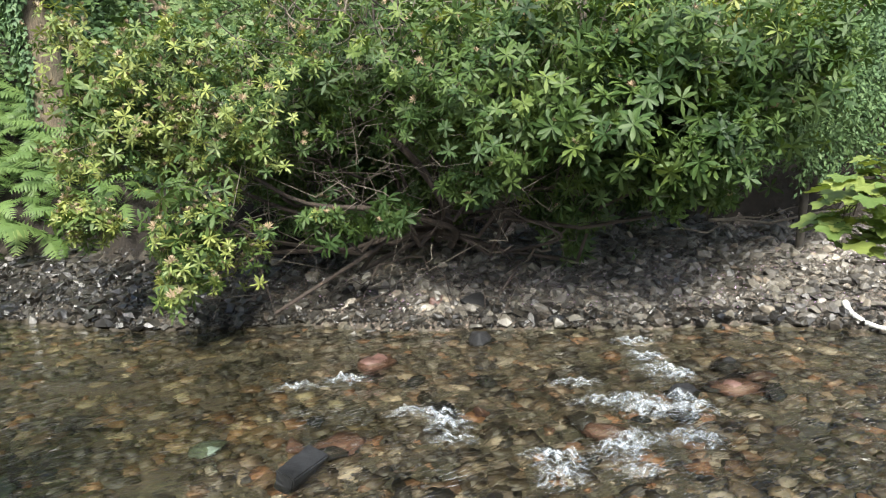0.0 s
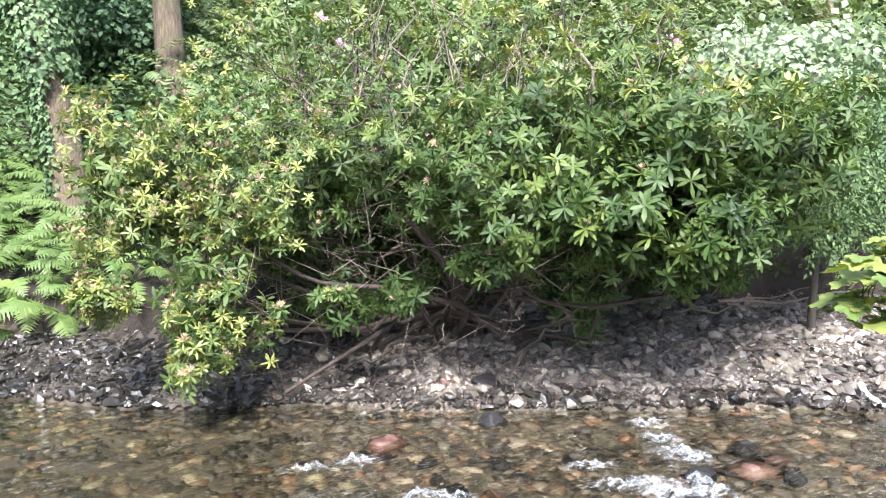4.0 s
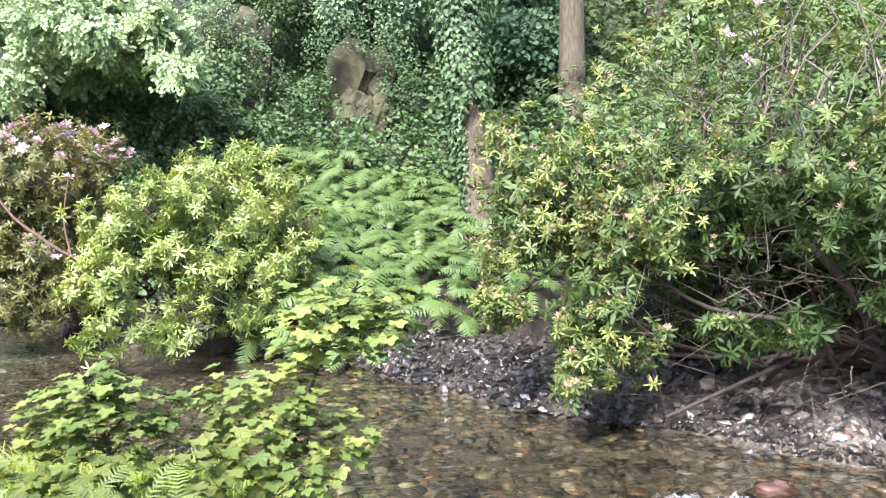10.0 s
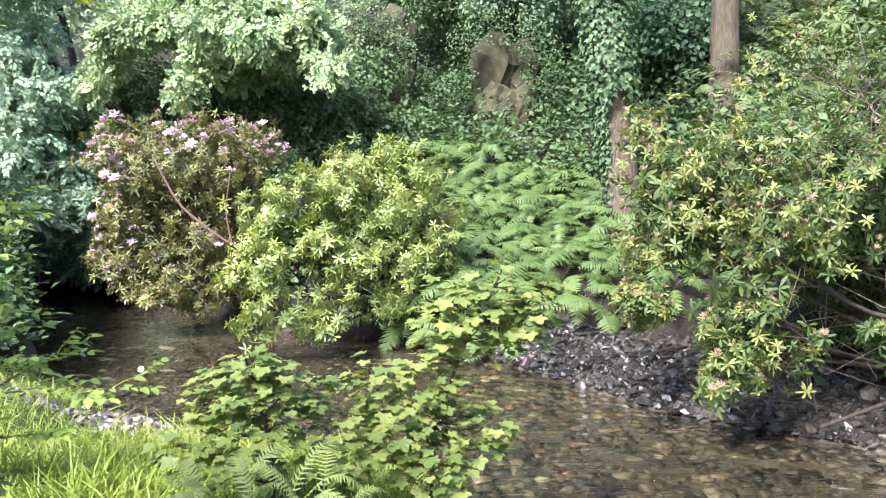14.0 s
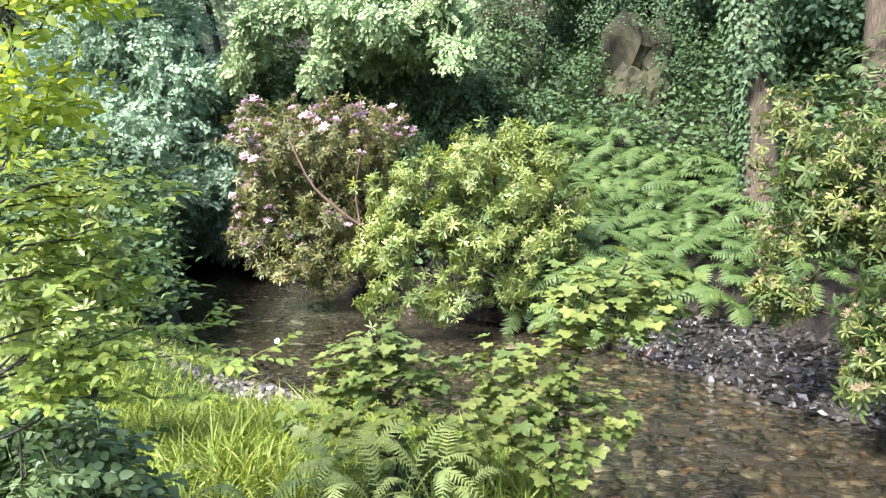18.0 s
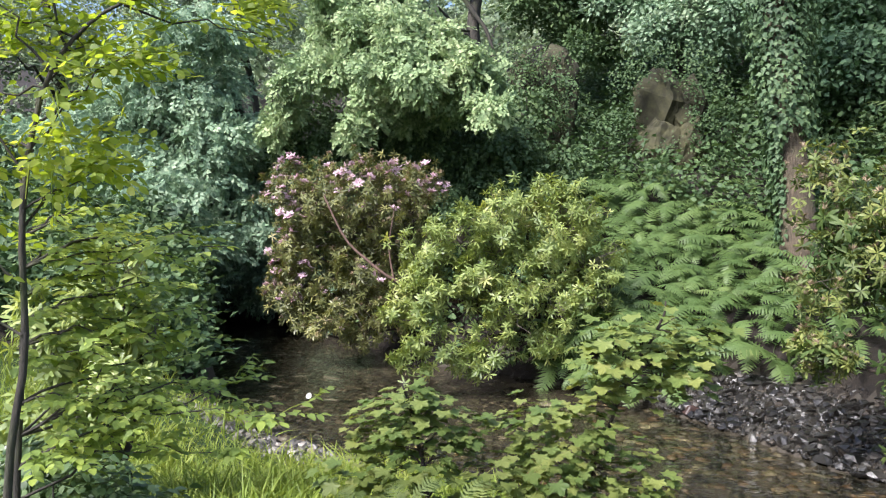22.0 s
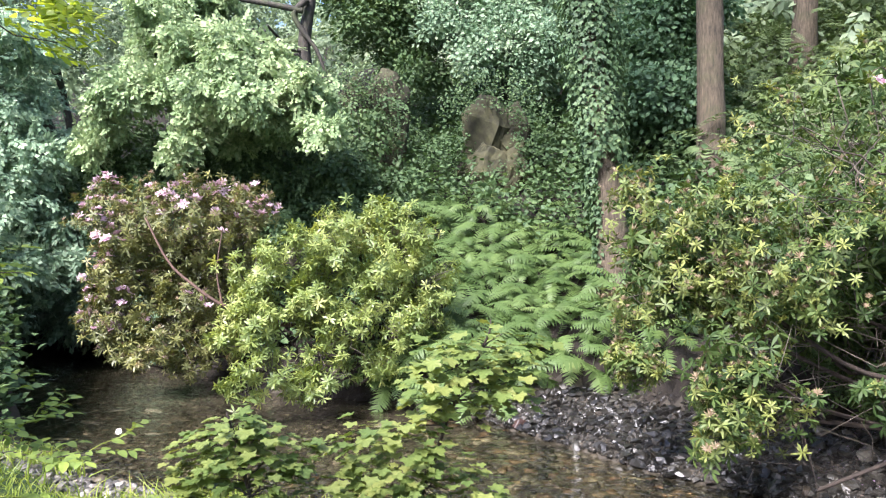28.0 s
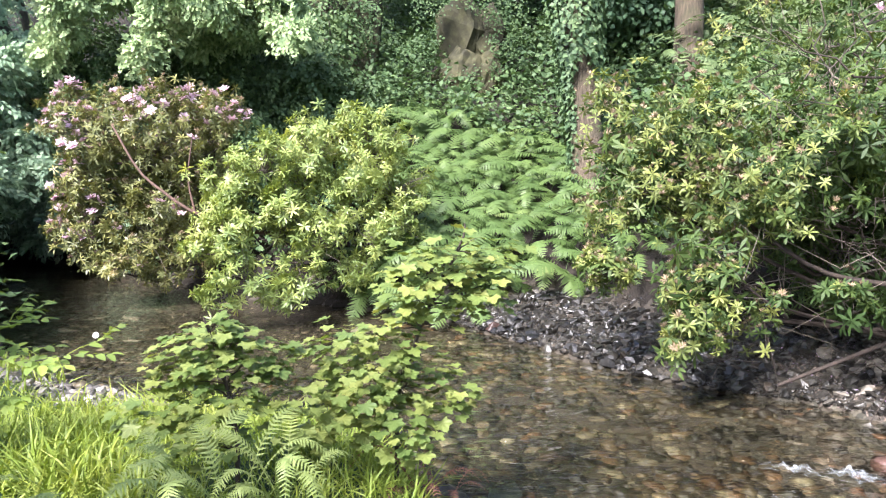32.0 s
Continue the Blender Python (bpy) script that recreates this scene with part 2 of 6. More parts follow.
def grass_blade(seed=0):
    r = np.random.default_rng(seed)
    n = 3
    b = r.uniform(0.3, 1.15)
    s = np.linspace(0, 1, n + 1)
    x, z = 0.9 * b * s ** 1.9, s * (1 - 0.5 * b * s)
    w = 0.019 * (1 - s ** 2.2) ** 0.8 + 0.0008
    V = np.concatenate([np.stack([x, w, z], 1), np.stack([x, -w, z + 0.006], 1)])
    i = np.arange(n)
    return V, [np.stack([i, i + 1, n + 2 + i, n + 1 + i], 1)]


def hull_stone(seed, flat=0.45, count=13):
    """An angular stone about 1 across."""
    r = np.random.default_rng(seed)
    bm = bmesh.new()
    for p in unit(r.normal(size=(count, 3))):
        bm.verts.new(Vector(p * np.array([0.55, 0.42, flat * 0.5]) * r.uniform(0.8, 1.1)))
    got = bmesh.ops.convex_hull(bm, input=bm.verts)
    bmesh.ops.delete(bm, geom=[g for g in got["geom_interior"] if isinstance(g, bmesh.types.BMVert)], context="VERTS")
    bmesh.ops.triangulate(bm, faces=bm.faces)
    bm.verts.index_update()
    V = np.array([v.co[:] for v in bm.verts])
    F = np.array([[v.index for v in f.verts] for f in bm.faces])
    bm.free()
    return V, [F]


def round_stone(seed, flat=0.55, sub=1, rough=0.12):
    """A worn cobble about 1 across."""
    r = np.random.default_rng(seed)
    bm = bmesh.new()
    bmesh.ops.create_icosphere(bm, subdivisions=sub, radius=0.5)
    V = np.array([v.co[:] for v in bm.verts])
    F = np.array([[v.index for v in f.verts] for f in bm.faces])
    bm.free()
    V = V * (1 + rough * wave(V, 5, seed * 1.7)[:, None] + 0.04 * r.normal(size=(len(V), 1)))
    return V * np.array([1, 0.78, flat]), [F]


def worn_stone(seed, flat=0.5, count=13, rounds=1):
    """A boulder about 1 across: broken faces with worn edges and a pitted skin."""
    r = np.random.default_rng(seed)
    V, (F,) = hull_stone(seed, flat, count)
    bm = bmesh.new()
    vs = [bm.verts.new(Vector(p)) for p in V]
    for f in F:
        bm.faces.new([vs[i] for i in f])
    bmesh.ops.subdivide_edges(bm, edges=bm.edges[:], cuts=5, use_grid_fill=True)
    for _ in range(rounds):
        bmesh.ops.smooth_vert(bm, verts=bm.verts[:], factor=0.5, use_axis_x=True, use_axis_y=True, use_axis_z=True)
    bmesh.ops.triangulate(bm, faces=bm.faces[:])
    bm.verts.index_update()
    V = np.array([v.co[:] for v in bm.verts])
    N = np.array([v.normal[:] for v in bm.verts])
    F = np.array([[v.index for v in f.verts] for f in bm.faces])
    bm.free()
    V = V + unit(V) * (0.018 * wave(V, 7, seed) + 0.012 * wave(V, 17, seed * 2.0) + 0.006 * r.normal(size=len(V)))[:, None]
    return V * 1.06, [F]


def tuft(count=14, L=0.07, W=0.05, r=0.11, seed=0):
    """A rounded bunch of leaves at a twig's end."""
    g = np.random.default_rng(seed)
    out = []
    for k in range(count):
        d = unit(g.normal(size=(1, 3)) * np.array([1, 1, 0.55]) + np.array([[0, 0, 0.25]]))[0]
        a, up = np.degrees(np.arctan2(d[1], d[0])), np.degrees(np.arcsin(d[2]))
        leaf = blade_leaf(L * g.uniform(0.75, 1.2), W * g.uniform(0.8, 1.2), 1, 0.15, 0.2, 0.5)
        out.append(moved(leaf, turn(0, 0, a) @ turn(g.normal() * 30, -up * 0.5 + g.normal() * 15, 0), d * r * g.uniform(0.15, 1.0)))
    return join(out)


def oval_leaf(L, W, droop=0.2, fold=0.15):
    """A rounded leaf with a short tip, folded along its rib."""
    s = np.array([0, 0.2, 0.5, 0.8, 1.0])
    w = np.array([0.0, 0.8, 1.0, 0.62, 0.0]) * W / 2
    z = -droop * L * s ** 2
    V = np.concatenate([np.stack([s[[0, 2, 4]] * L, 0 * s[:3], z[[0, 2, 4]]], 1), np.stack([s[1:4] * L, w[1:4], z[1:4] + fold * w[1:4]], 1), np.stack([s[1:4] * L, -w[1:4], z[1:4] + fold * w[1:4]], 1)])
    return V, [np.array([(0, 1, 3), (3, 1, 4), (4, 1, 5), (5, 1, 2), (0, 6, 1), (6, 7, 1), (7, 8, 1), (8, 2, 1)])]

# ---- materials ----
def nodes_of(name):
    m = bpy.data.materials.new(name)
    m.use_nodes = True
    nt = m.node_tree
    return m, nt, nt.nodes["Principled BSDF"], nt.nodes["Material Output"]


def ramp_node(nt, stops):
    r = nt.nodes.new("ShaderNodeValToRGB")
    while len(r.color_ramp.elements) < len(stops):
        r.color_ramp.elements.new(0.5)
    for el, (p, c) in zip(r.color_ramp.elements, stops):
        el.position, el.color = p, (*c, 1)
    return r


def noise_node(nt, scale, detail=4, rough=0.6, coords="Object"):
    n = nt.nodes.new("ShaderNodeTexNoise")
    n.inputs["Scale"].default_value, n.inputs["Detail"].default_value, n.inputs["Roughness"].default_value = scale, detail, rough
    tc = nt.nodes.new("ShaderNodeTexCoord") if coords != "World" else nt.nodes.new("ShaderNodeNewGeometry")
    nt.links.new(tc.outputs["Position" if coords == "World" else coords], n.inputs["Vector"])
    return n


def bump_to(nt, bsdf, height, strength=0.4, distance=0.02):
    b = nt.nodes.new("ShaderNodeBump")
    b.inputs["Strength"].default_value, b.inputs["Distance"].default_value = strength, distance
    nt.links.new(height, b.inputs["Height"])
    nt.links.new(b.outputs["Normal"], bsdf.inputs["Normal"])


def mixed(nt, a, b, fac, kind="MIX"):
    m = nt.nodes.new("ShaderNodeMix")
    m.data_type, m.blend_type = "RGBA", kind
    for val, sock in ((fac, m.inputs["Factor"]), (a, m.inputs["A"]), (b, m.inputs["B"])):
        if isinstance(val, (int, float)):
            sock.default_value = val
        elif isinstance(val, tuple):
            sock.default_value = (*val, 1)
        else:
            nt.links.new(val, sock)
    return m.outputs["Result"]


def leaf_mat(name, stops, rough=0.45, through=0.35, tint=(1.25, 1.2, 0.5), piece=False, patch=1.2):
    """Leaves: colour varies leaf by leaf and in larger patches; some light comes through."""
    m, nt, p, out = nodes_of(name)
    geo = nt.nodes.new("ShaderNodeObjectInfo" if piece else "ShaderNodeNewGeometry")
    n = noise_node(nt, patch, 3, 0.6, "World")
    add = nt.nodes.new("ShaderNodeMath")
    add.operation = "MULTIPLY_ADD"
    add.inputs[1].default_value = 0.55
    half = nt.nodes.new("ShaderNodeMath")
    half.operation = "MULTIPLY_ADD"
    half.inputs[1].default_value, half.inputs[2].default_value = 1.1, -0.32
    nt.links.new(n.outputs["Fac"], half.inputs[0])
    nt.links.new(geo.outputs["Random" if piece else "Random Per Island"], add.inputs[0])
    nt.links.new(half.outputs[0], add.inputs[2])
    r = ramp_node(nt, [(at, (c[0] * 1.14, c[1] * 0.97, c[2] * 1.6)) for at, c in stops])
    nt.links.new(add.outputs[0], r.inputs["Fac"])
    fine = noise_node(nt, 40, 3, 0.6, "World")
    col = mixed(nt, r.outputs["Color"], (0.75, 0.75, 0.7), fine.outputs["Fac"], "MULTIPLY")
    nt.links.new(col, p.inputs["Base Color"])
    p.inputs["Roughness"].default_value = rough
    p.inputs["Specular IOR Level"].default_value = 0.36
    tr = nt.nodes.new("ShaderNodeBsdfTranslucent")
    nt.links.new(mixed(nt, col, tint, 1.0, "MULTIPLY"), tr.inputs["Color"])
    mix = nt.nodes.new("ShaderNodeMixShader")
    mix.inputs[0].default_value = through
    nt.links.new(p.outputs[0], mix.inputs[1])
    nt.links.new(tr.outputs[0], mix.inputs[2])
    nt.links.new(mix.outputs[0], out.inputs["Surface"])
    return m


def bark_mat(name, dark, light, scale=(18, 18, 3), strength=0.8, moss=0.0):
    m, nt, p, out = nodes_of(name)
    tc = nt.nodes.new("ShaderNodeTexCoord")
    mp = nt.nodes.new("ShaderNodeMapping")
    mp.inputs["Scale"].default_value = scale
    nt.links.new(tc.outputs["Object"], mp.inputs["Vector"])
    n = nt.nodes.new("ShaderNodeTexNoise")
    n.inputs["Scale"].default_value, n.inputs["Detail"].default_value, n.inputs["Roughness"].default_value = 1.0, 7, 0.7
    nt.links.new(mp.outputs[0], n.inputs["Vector"])
    r = ramp_node(nt, [(0.3, dark), (0.55, tuple((x + y) / 2 for x, y in zip(dark, light))), (0.75, light)])
    nt.links.new(n.outputs["Fac"], r.inputs["Fac"])
    col = r.outputs["Color"]
    if moss:
        big = noise_node(nt, 2.5, 4, 0.6)
        rr = ramp_node(nt, [(0.5, (0, 0, 0)), (0.65, (moss, moss, moss))])
        nt.links.new(big.outputs["Fac"], rr.inputs["Fac"])
        col = mixed(nt, col, (0.05, 0.08, 0.015), rr.outputs["Color"])
    nt.links.new(col, p.inputs["Base Color"])
    p.inputs["Roughness"].default_value = 0.85
    bump_to(nt, p, n.outputs["Fac"], strength, 0.03)
    return m


def stone_mat(name, stops, rough=0.7, speck=60, piece=False, gloss=0.5):
    m, nt, p, out = nodes_of(name)
    geo = nt.nodes.new("ShaderNodeObjectInfo" if piece else "ShaderNodeNewGeometry")
    r = ramp_node(nt, stops)
    nt.links.new(geo.outputs["Random" if piece else "Random Per Island"], r.inputs["Fac"])
    n = noise_node(nt, speck, 6, 0.7, "World")
    rr = ramp_node(nt, [(0.3, (0.55, 0.55, 0.55)), (0.7, (1.25, 1.25, 1.22))])
    nt.links.new(n.outputs["Fac"], rr.inputs["Fac"])
    col = mixed(nt, r.outputs["Color"], rr.outputs["Color"], 1.0, "MULTIPLY")
    big = noise_node(nt, 7, 3, 0.6, "World")
    rb = ramp_node(nt, [(0.35, (0.75, 0.73, 0.7)), (0.65, (1.1, 1.1, 1.1))])
    nt.links.new(big.outputs["Fac"], rb.inputs["Fac"])
    col = mixed(nt, col, rb.outputs["Color"], 1.0, "MULTIPLY")
    stain = noise_node(nt, 2.1, 4, 0.65, "World")
    rs = ramp_node(nt, [(0.36, (0.42, 0.42, 0.4)), (0.6, (1.2, 1.18, 1.15))])
    nt.links.new(stain.outputs["Fac"], rs.inputs["Fac"])
    col = mixed(nt, col, rs.outputs["Color"], 1.0, "MULTIPLY")
    nt.links.new(col, p.inputs["Base Color"])
    p.inputs["Roughness"].default_value = rough
    p.inputs["Specular IOR Level"].default_value = gloss
    bump_to(nt, p, n.outputs["Fac"], 0.5, 0.008)
    return m


def soil_mat(name, stops, scale=9, strength=0.8, rough=0.9, spot=None):
    m, nt, p, out = nodes_of(name)
    n = noise_node(nt, scale, 8, 0.7, "World")
    r = ramp_node(nt, stops)
    nt.links.new(n.outputs["Fac"], r.inputs["Fac"])
    col = r.outputs["Color"]
    if spot:
        v = nt.nodes.new("ShaderNodeTexVoronoi")
        v.inputs["Scale"].default_value = spot[0]
        g = nt.nodes.new("ShaderNodeNewGeometry")
        nt.links.new(g.outputs["Position"], v.inputs["Vector"])
        hs = nt.nodes.new("ShaderNodeSeparateColor")
        nt.links.new(v.outputs["Color"], hs.inputs[0])
        rs = ramp_node(nt, spot[1])
        nt.links.new(hs.outputs[0], rs.inputs["Fac"])
        col = mixed(nt, col, rs.outputs["Color"], spot[2])
    nt.links.new(col, p.inputs["Base Color"])
    p.inputs["Roughness"].default_value = rough
    bump_to(nt, p, n.outputs["Fac"], strength, 0.04)
    return m


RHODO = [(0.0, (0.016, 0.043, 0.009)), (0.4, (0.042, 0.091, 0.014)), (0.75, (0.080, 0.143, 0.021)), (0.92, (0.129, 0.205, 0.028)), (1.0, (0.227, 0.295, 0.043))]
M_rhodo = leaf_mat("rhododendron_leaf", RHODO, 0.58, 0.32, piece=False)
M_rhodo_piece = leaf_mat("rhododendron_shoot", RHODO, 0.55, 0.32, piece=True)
# Yellower leaf tone, which doubles as painted sunlight on the crown's top.
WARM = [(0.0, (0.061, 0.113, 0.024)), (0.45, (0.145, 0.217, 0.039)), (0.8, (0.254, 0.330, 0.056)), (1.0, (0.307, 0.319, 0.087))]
M_warm = leaf_mat("rhododendron_yellow_sunlit_leaf", WARM, 0.52, 0.3)
BRIGHT = [(0.0, (0.092, 0.156, 0.034)), (0.4, (0.196, 0.301, 0.054)), (0.75, (0.327, 0.446, 0.085)), (1.0, (0.468, 0.552, 0.139))]
M_bright = leaf_mat("sunlit_rhododendron_leaf", BRIGHT, 0.4, 0.33)
M_bright_piece = leaf_mat("sunlit_rhododendron_shoot", BRIGHT, 0.4, 0.33, piece=True)
M_pinkbush = leaf_mat("flowering_rhododendron_leaf", [(0.0, (0.072, 0.090, 0.024)), (0.5, (0.144, 0.186, 0.038)), (0.85, (0.273, 0.313, 0.066)), (1.0, (0.387, 0.297, 0.104))], 0.42, 0.25)
M_flower = leaf_mat("pink_flower", [(0.0, (0.572, 0.438, 0.342)), (0.5, (0.710, 0.603, 0.416)), (1.0, (0.837, 0.783, 0.490))], 0.6, 0.35, (1, 0.9, 1))
M_seed = leaf_mat("spent_flower_head", [(0.0, (0.148, 0.105, 0.035)), (0.5, (0.264, 0.231, 0.089)), (1.0, (0.389, 0.378, 0.160))], 0.7, 0.2, (1, 0.9, 0.8))
FERN = [(0.0, (0.049, 0.102, 0.016)), (0.45, (0.090, 0.169, 0.029)), (0.8, (0.125, 0.217, 0.039)), (1.0, (0.180, 0.265, 0.053))]
M_fern = leaf_mat("fern_frond", FERN, 0.5, 0.3, (1.1, 1.2, 0.6), True)
M_fern_far = leaf_mat("bracken", [(0.0, (0.065, 0.112, 0.026)), (0.5, (0.112, 0.190, 0.043)), (1.0, (0.190, 0.276, 0.073))], 0.5, 0.3, (0.792, 0.850, 0.432))
M_ladyfern = leaf_mat("pale_fern_frond", [(0.0, (0.179, 0.289, 0.051)), (1.0, (0.388, 0.520, 0.098))], 0.5, 0.35, (0.663, 0.663, 0.363), True)
SYC = [(0.0, (0.061, 0.122, 0.021)), (0.35, (0.126, 0.209, 0.033)), (0.65, (0.198, 0.279, 0.046)), (0.88, (0.245, 0.304, 0.054)), (1.0, (0.395, 0.265, 0.091))]
M_syc = leaf_mat("sycamore_leaf", SYC, 0.45, 0.33, piece=True)
M_syc_far = leaf_mat("sycamore_leaf_mass", SYC, 0.45, 0.33)
YOUNG = [(0.0, (0.176, 0.309, 0.039)), (0.5, (0.316, 0.469, 0.055)), (1.0, (0.468, 0.580, 0.078))]
M_young = leaf_mat("young_tree_leaf", YOUNG, 0.5, 0.72, (1.3, 1.25, 0.35), True)
M_young_mass = leaf_mat("young_tree_leaf_mass", YOUNG, 0.5, 0.72, (1.3, 1.25, 0.35))
M_hazel = leaf_mat("shrub_leaf", [(0.0, (0.127, 0.220, 0.038)), (0.5, (0.252, 0.396, 0.053)), (0.85, (0.419, 0.570, 0.066)), (1.0, (0.674, 0.744, 0.089))], 0.58, 0.4)
M_oak = leaf_mat("oak_leaf", [(0.0, (0.147, 0.267, 0.078)), (0.5, (0.309, 0.486, 0.138)), (1.0, (0.530, 0.706, 0.231))], 0.58, 0.35, (0.838, 0.838, 0.838))
M_alder = leaf_mat("alder_leaf", [(0.0, (0.127, 0.242, 0.091)), (0.5, (0.250, 0.430, 0.161)), (1.0, (0.504, 0.707, 0.291))], 0.6, 0.42, (0.850, 0.850, 0.823))
M_dark = leaf_mat("dark_evergreen_leaf", [(0.0, (0.050, 0.109, 0.038)), (0.5, (0.099, 0.205, 0.064)), (1.0, (0.184, 0.336, 0.098))], 0.6, 0.25, (1, 1.1, 0.7))
M_under = leaf_mat("undergrowth_leaf", [(0.0, (0.036, 0.079, 0.021)), (0.5, (0.075, 0.152, 0.035)), (1.0, (0.151, 0.255, 0.059))], 0.62, 0.25, (0.850, 0.850, 0.517), patch=0.35)
M_canopy = leaf_mat("canopy_leaf", [(0.0, (0.139, 0.217, 0.089)), (0.5, (0.256, 0.393, 0.139)), (1.0, (0.452, 0.609, 0.236))], 0.5, 0.4, (0.850, 0.850, 0.690), patch=0.2)
M_ivy = leaf_mat("ivy_leaf", [(0.0, (0.039, 0.081, 0.024)), (0.5, (0.077, 0.155, 0.042)), (1.0, (0.155, 0.257, 0.066))], 0.6, 0.2, (1, 1.1, 0.6))
M_bramble = leaf_mat("bramble_leaf", [(0.0, (0.04, 0.085, 0.02)), (0.5, (0.09, 0.17, 0.04)), (1.0, (0.2, 0.3, 0.08))], 0.3, 0.25, (1.1, 1.15, 0.5))
M_dead = leaf_mat("withered_frond", [(0.0, (0.06, 0.03, 0.014)), (0.6, (0.14, 0.07, 0.03)), (1.0, (0.28, 0.15, 0.06))], 0.7, 0.2, (1.1, 0.9, 0.6), True)
M_grass = leaf_mat("grass_blade", [(0.0, (0.116, 0.208, 0.020)), (0.5, (0.231, 0.357, 0.033)), (1.0, (0.392, 0.484, 0.066))], 0.5, 0.4, (0.850, 0.850, 0.300))
M_bark = bark_mat("conifer_bark", (0.026, 0.02, 0.013), (0.2, 0.152, 0.1), (34, 34, 6), 1.0, 0.25)
M_branch = bark_mat("rhododendron_bark", (0.017, 0.012, 0.010), (0.064, 0.045, 0.032), (25, 25, 8), 0.5)
M_twig = bark_mat("grey_twig_bark", (0.08, 0.068, 0.055), (0.2, 0.165, 0.125), (30, 30, 10), 0.4)
M_redlimb = bark_mat("reddish_smooth_bark", (0.05, 0.028, 0.02), (0.14, 0.082, 0.058), (25, 25, 8), 0.4)
M_darkbark = bark_mat("dark_bark", (0.02, 0.018, 0.015), (0.085, 0.072, 0.055), (20, 20, 6), 0.6, 0.5)
M_white_wood = bark_mat("bleached_wood", (0.5, 0.48, 0.43), (0.8, 0.78, 0.73), (20, 20, 5), 0.3)
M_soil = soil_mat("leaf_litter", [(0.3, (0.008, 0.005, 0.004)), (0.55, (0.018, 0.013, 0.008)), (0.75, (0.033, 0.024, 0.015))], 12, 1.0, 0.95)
M_gravel = soil_mat("wet_grit", [(0.3, (0.039, 0.032, 0.026)), (0.55, (0.089, 0.072, 0.055)), (0.75, (0.175, 0.144, 0.113))], 30, 1.0, 0.75, (45, [(0.0, (0.052, 0.045, 0.036)), (0.7, (0.14, 0.116, 0.092)), (1.0, (0.368, 0.28, 0.238))], 0.6))
M_bed = soil_mat("stream_bed_grit", [(0.3, (0.022, 0.022, 0.015)), (0.55, (0.052, 0.046, 0.035)), (0.75, (0.097, 0.085, 0.065))], 14, 0.8, 0.8, (26, [(0.0, (0.022, 0.022, 0.015)), (0.5, (0.060, 0.052, 0.035)), (0.8, (0.111, 0.093, 0.065)), (1.0, (0.162, 0.149, 0.112))], 0.6))
# Brown grit that carries the pool's dimness and the bush's shade in its colour.
M_dim_grit = soil_mat("dimmed_brown_grit", [(0.3, (0.022, 0.018, 0.013)), (0.55, (0.052, 0.042, 0.029)), (0.75, (0.105, 0.083, 0.056))], 6, 0.6, 0.8)
M_turf = soil_mat("turf_soil", [(0.3, (0.013, 0.025, 0.005)), (0.6, (0.027, 0.058, 0.008)), (0.8, (0.045, 0.086, 0.012))], 15, 1.0, 0.95)
SHALE = [(0.0, (0.056, 0.052, 0.049)), (0.3, (0.098, 0.090, 0.082)), (0.6, (0.146, 0.134, 0.118)), (0.85, (0.201, 0.188, 0.163)), (0.93, (0.257, 0.209, 0.163)), (0.97, (0.272, 0.249, 0.221)), (1.0, (0.358, 0.336, 0.301))]
M_shale = stone_mat("shale", SHALE, 0.34)
M_shale_piece = stone_mat("shale_piece", SHALE, 0.34, piece=True)
# Wet tone; it also stands for shade on stones under the bush.
WET_SHADED_SHALE = [(p, tuple(v * 0.27 for v in c)) for p, c in SHALE]
M_shale_wet_shaded = stone_mat("wet_shaded_shale", WET_SHADED_SHALE, 0.28)
M_cobble = stone_mat("river_cobble", [(0.0, (0.024, 0.021, 0.022)), (0.35, (0.063, 0.052, 0.041)), (0.55, (0.106, 0.082, 0.061)), (0.68, (0.147, 0.112, 0.086)), (0.76, (0.204, 0.104, 0.058)), (0.84, (0.126, 0.117, 0.106)), (0.93, (0.214, 0.172, 0.130)), (1.0, (0.330, 0.297, 0.270))], 0.5, 35)
# Olive-brown stones, a shade darker for the bush's dark reflection.
M_olive_cobble = stone_mat("olive_dimmed_cobble", [(0.0, (0.020, 0.019, 0.012)), (0.4, (0.051, 0.041, 0.026)), (0.7, (0.099, 0.078, 0.045)), (0.8, (0.149, 0.081, 0.039)), (0.93, (0.161, 0.135, 0.084)), (1.0, (0.309, 0.281, 0.197))], 0.5, 35)
# Pool stones get a separate brown that stands in for the pool's dim water.
M_pool_cobble = stone_mat("pool_brown_cobble", [(0.0, (0.034, 0.029, 0.022)), (0.5, (0.083, 0.067, 0.046)), (0.85, (0.168, 0.138, 0.098)), (1.0, (0.334, 0.285, 0.208))], 0.6, 35)
M_rock_red = stone_mat("red_sandstone", [(0.0, (0.099, 0.056, 0.048)), (1.0, (0.124, 0.071, 0.059))], 0.45)
M_rock_dark = stone_mat("dark_slate", [(0.0, (0.018, 0.019, 0.021)), (1.0, (0.028, 0.028, 0.03))], 0.6, 60, False, 0.2)
M_rock_green = stone_mat("green_stone", [(0.0, (0.13, 0.17, 0.13)), (1.0, (0.17, 0.2, 0.16))], 0.45)
M_rock_pale = stone_mat("pale_stone", [(0.0, (0.3, 0.26, 0.21)), (1.0, (0.36, 0.33, 0.27))], 0.6)
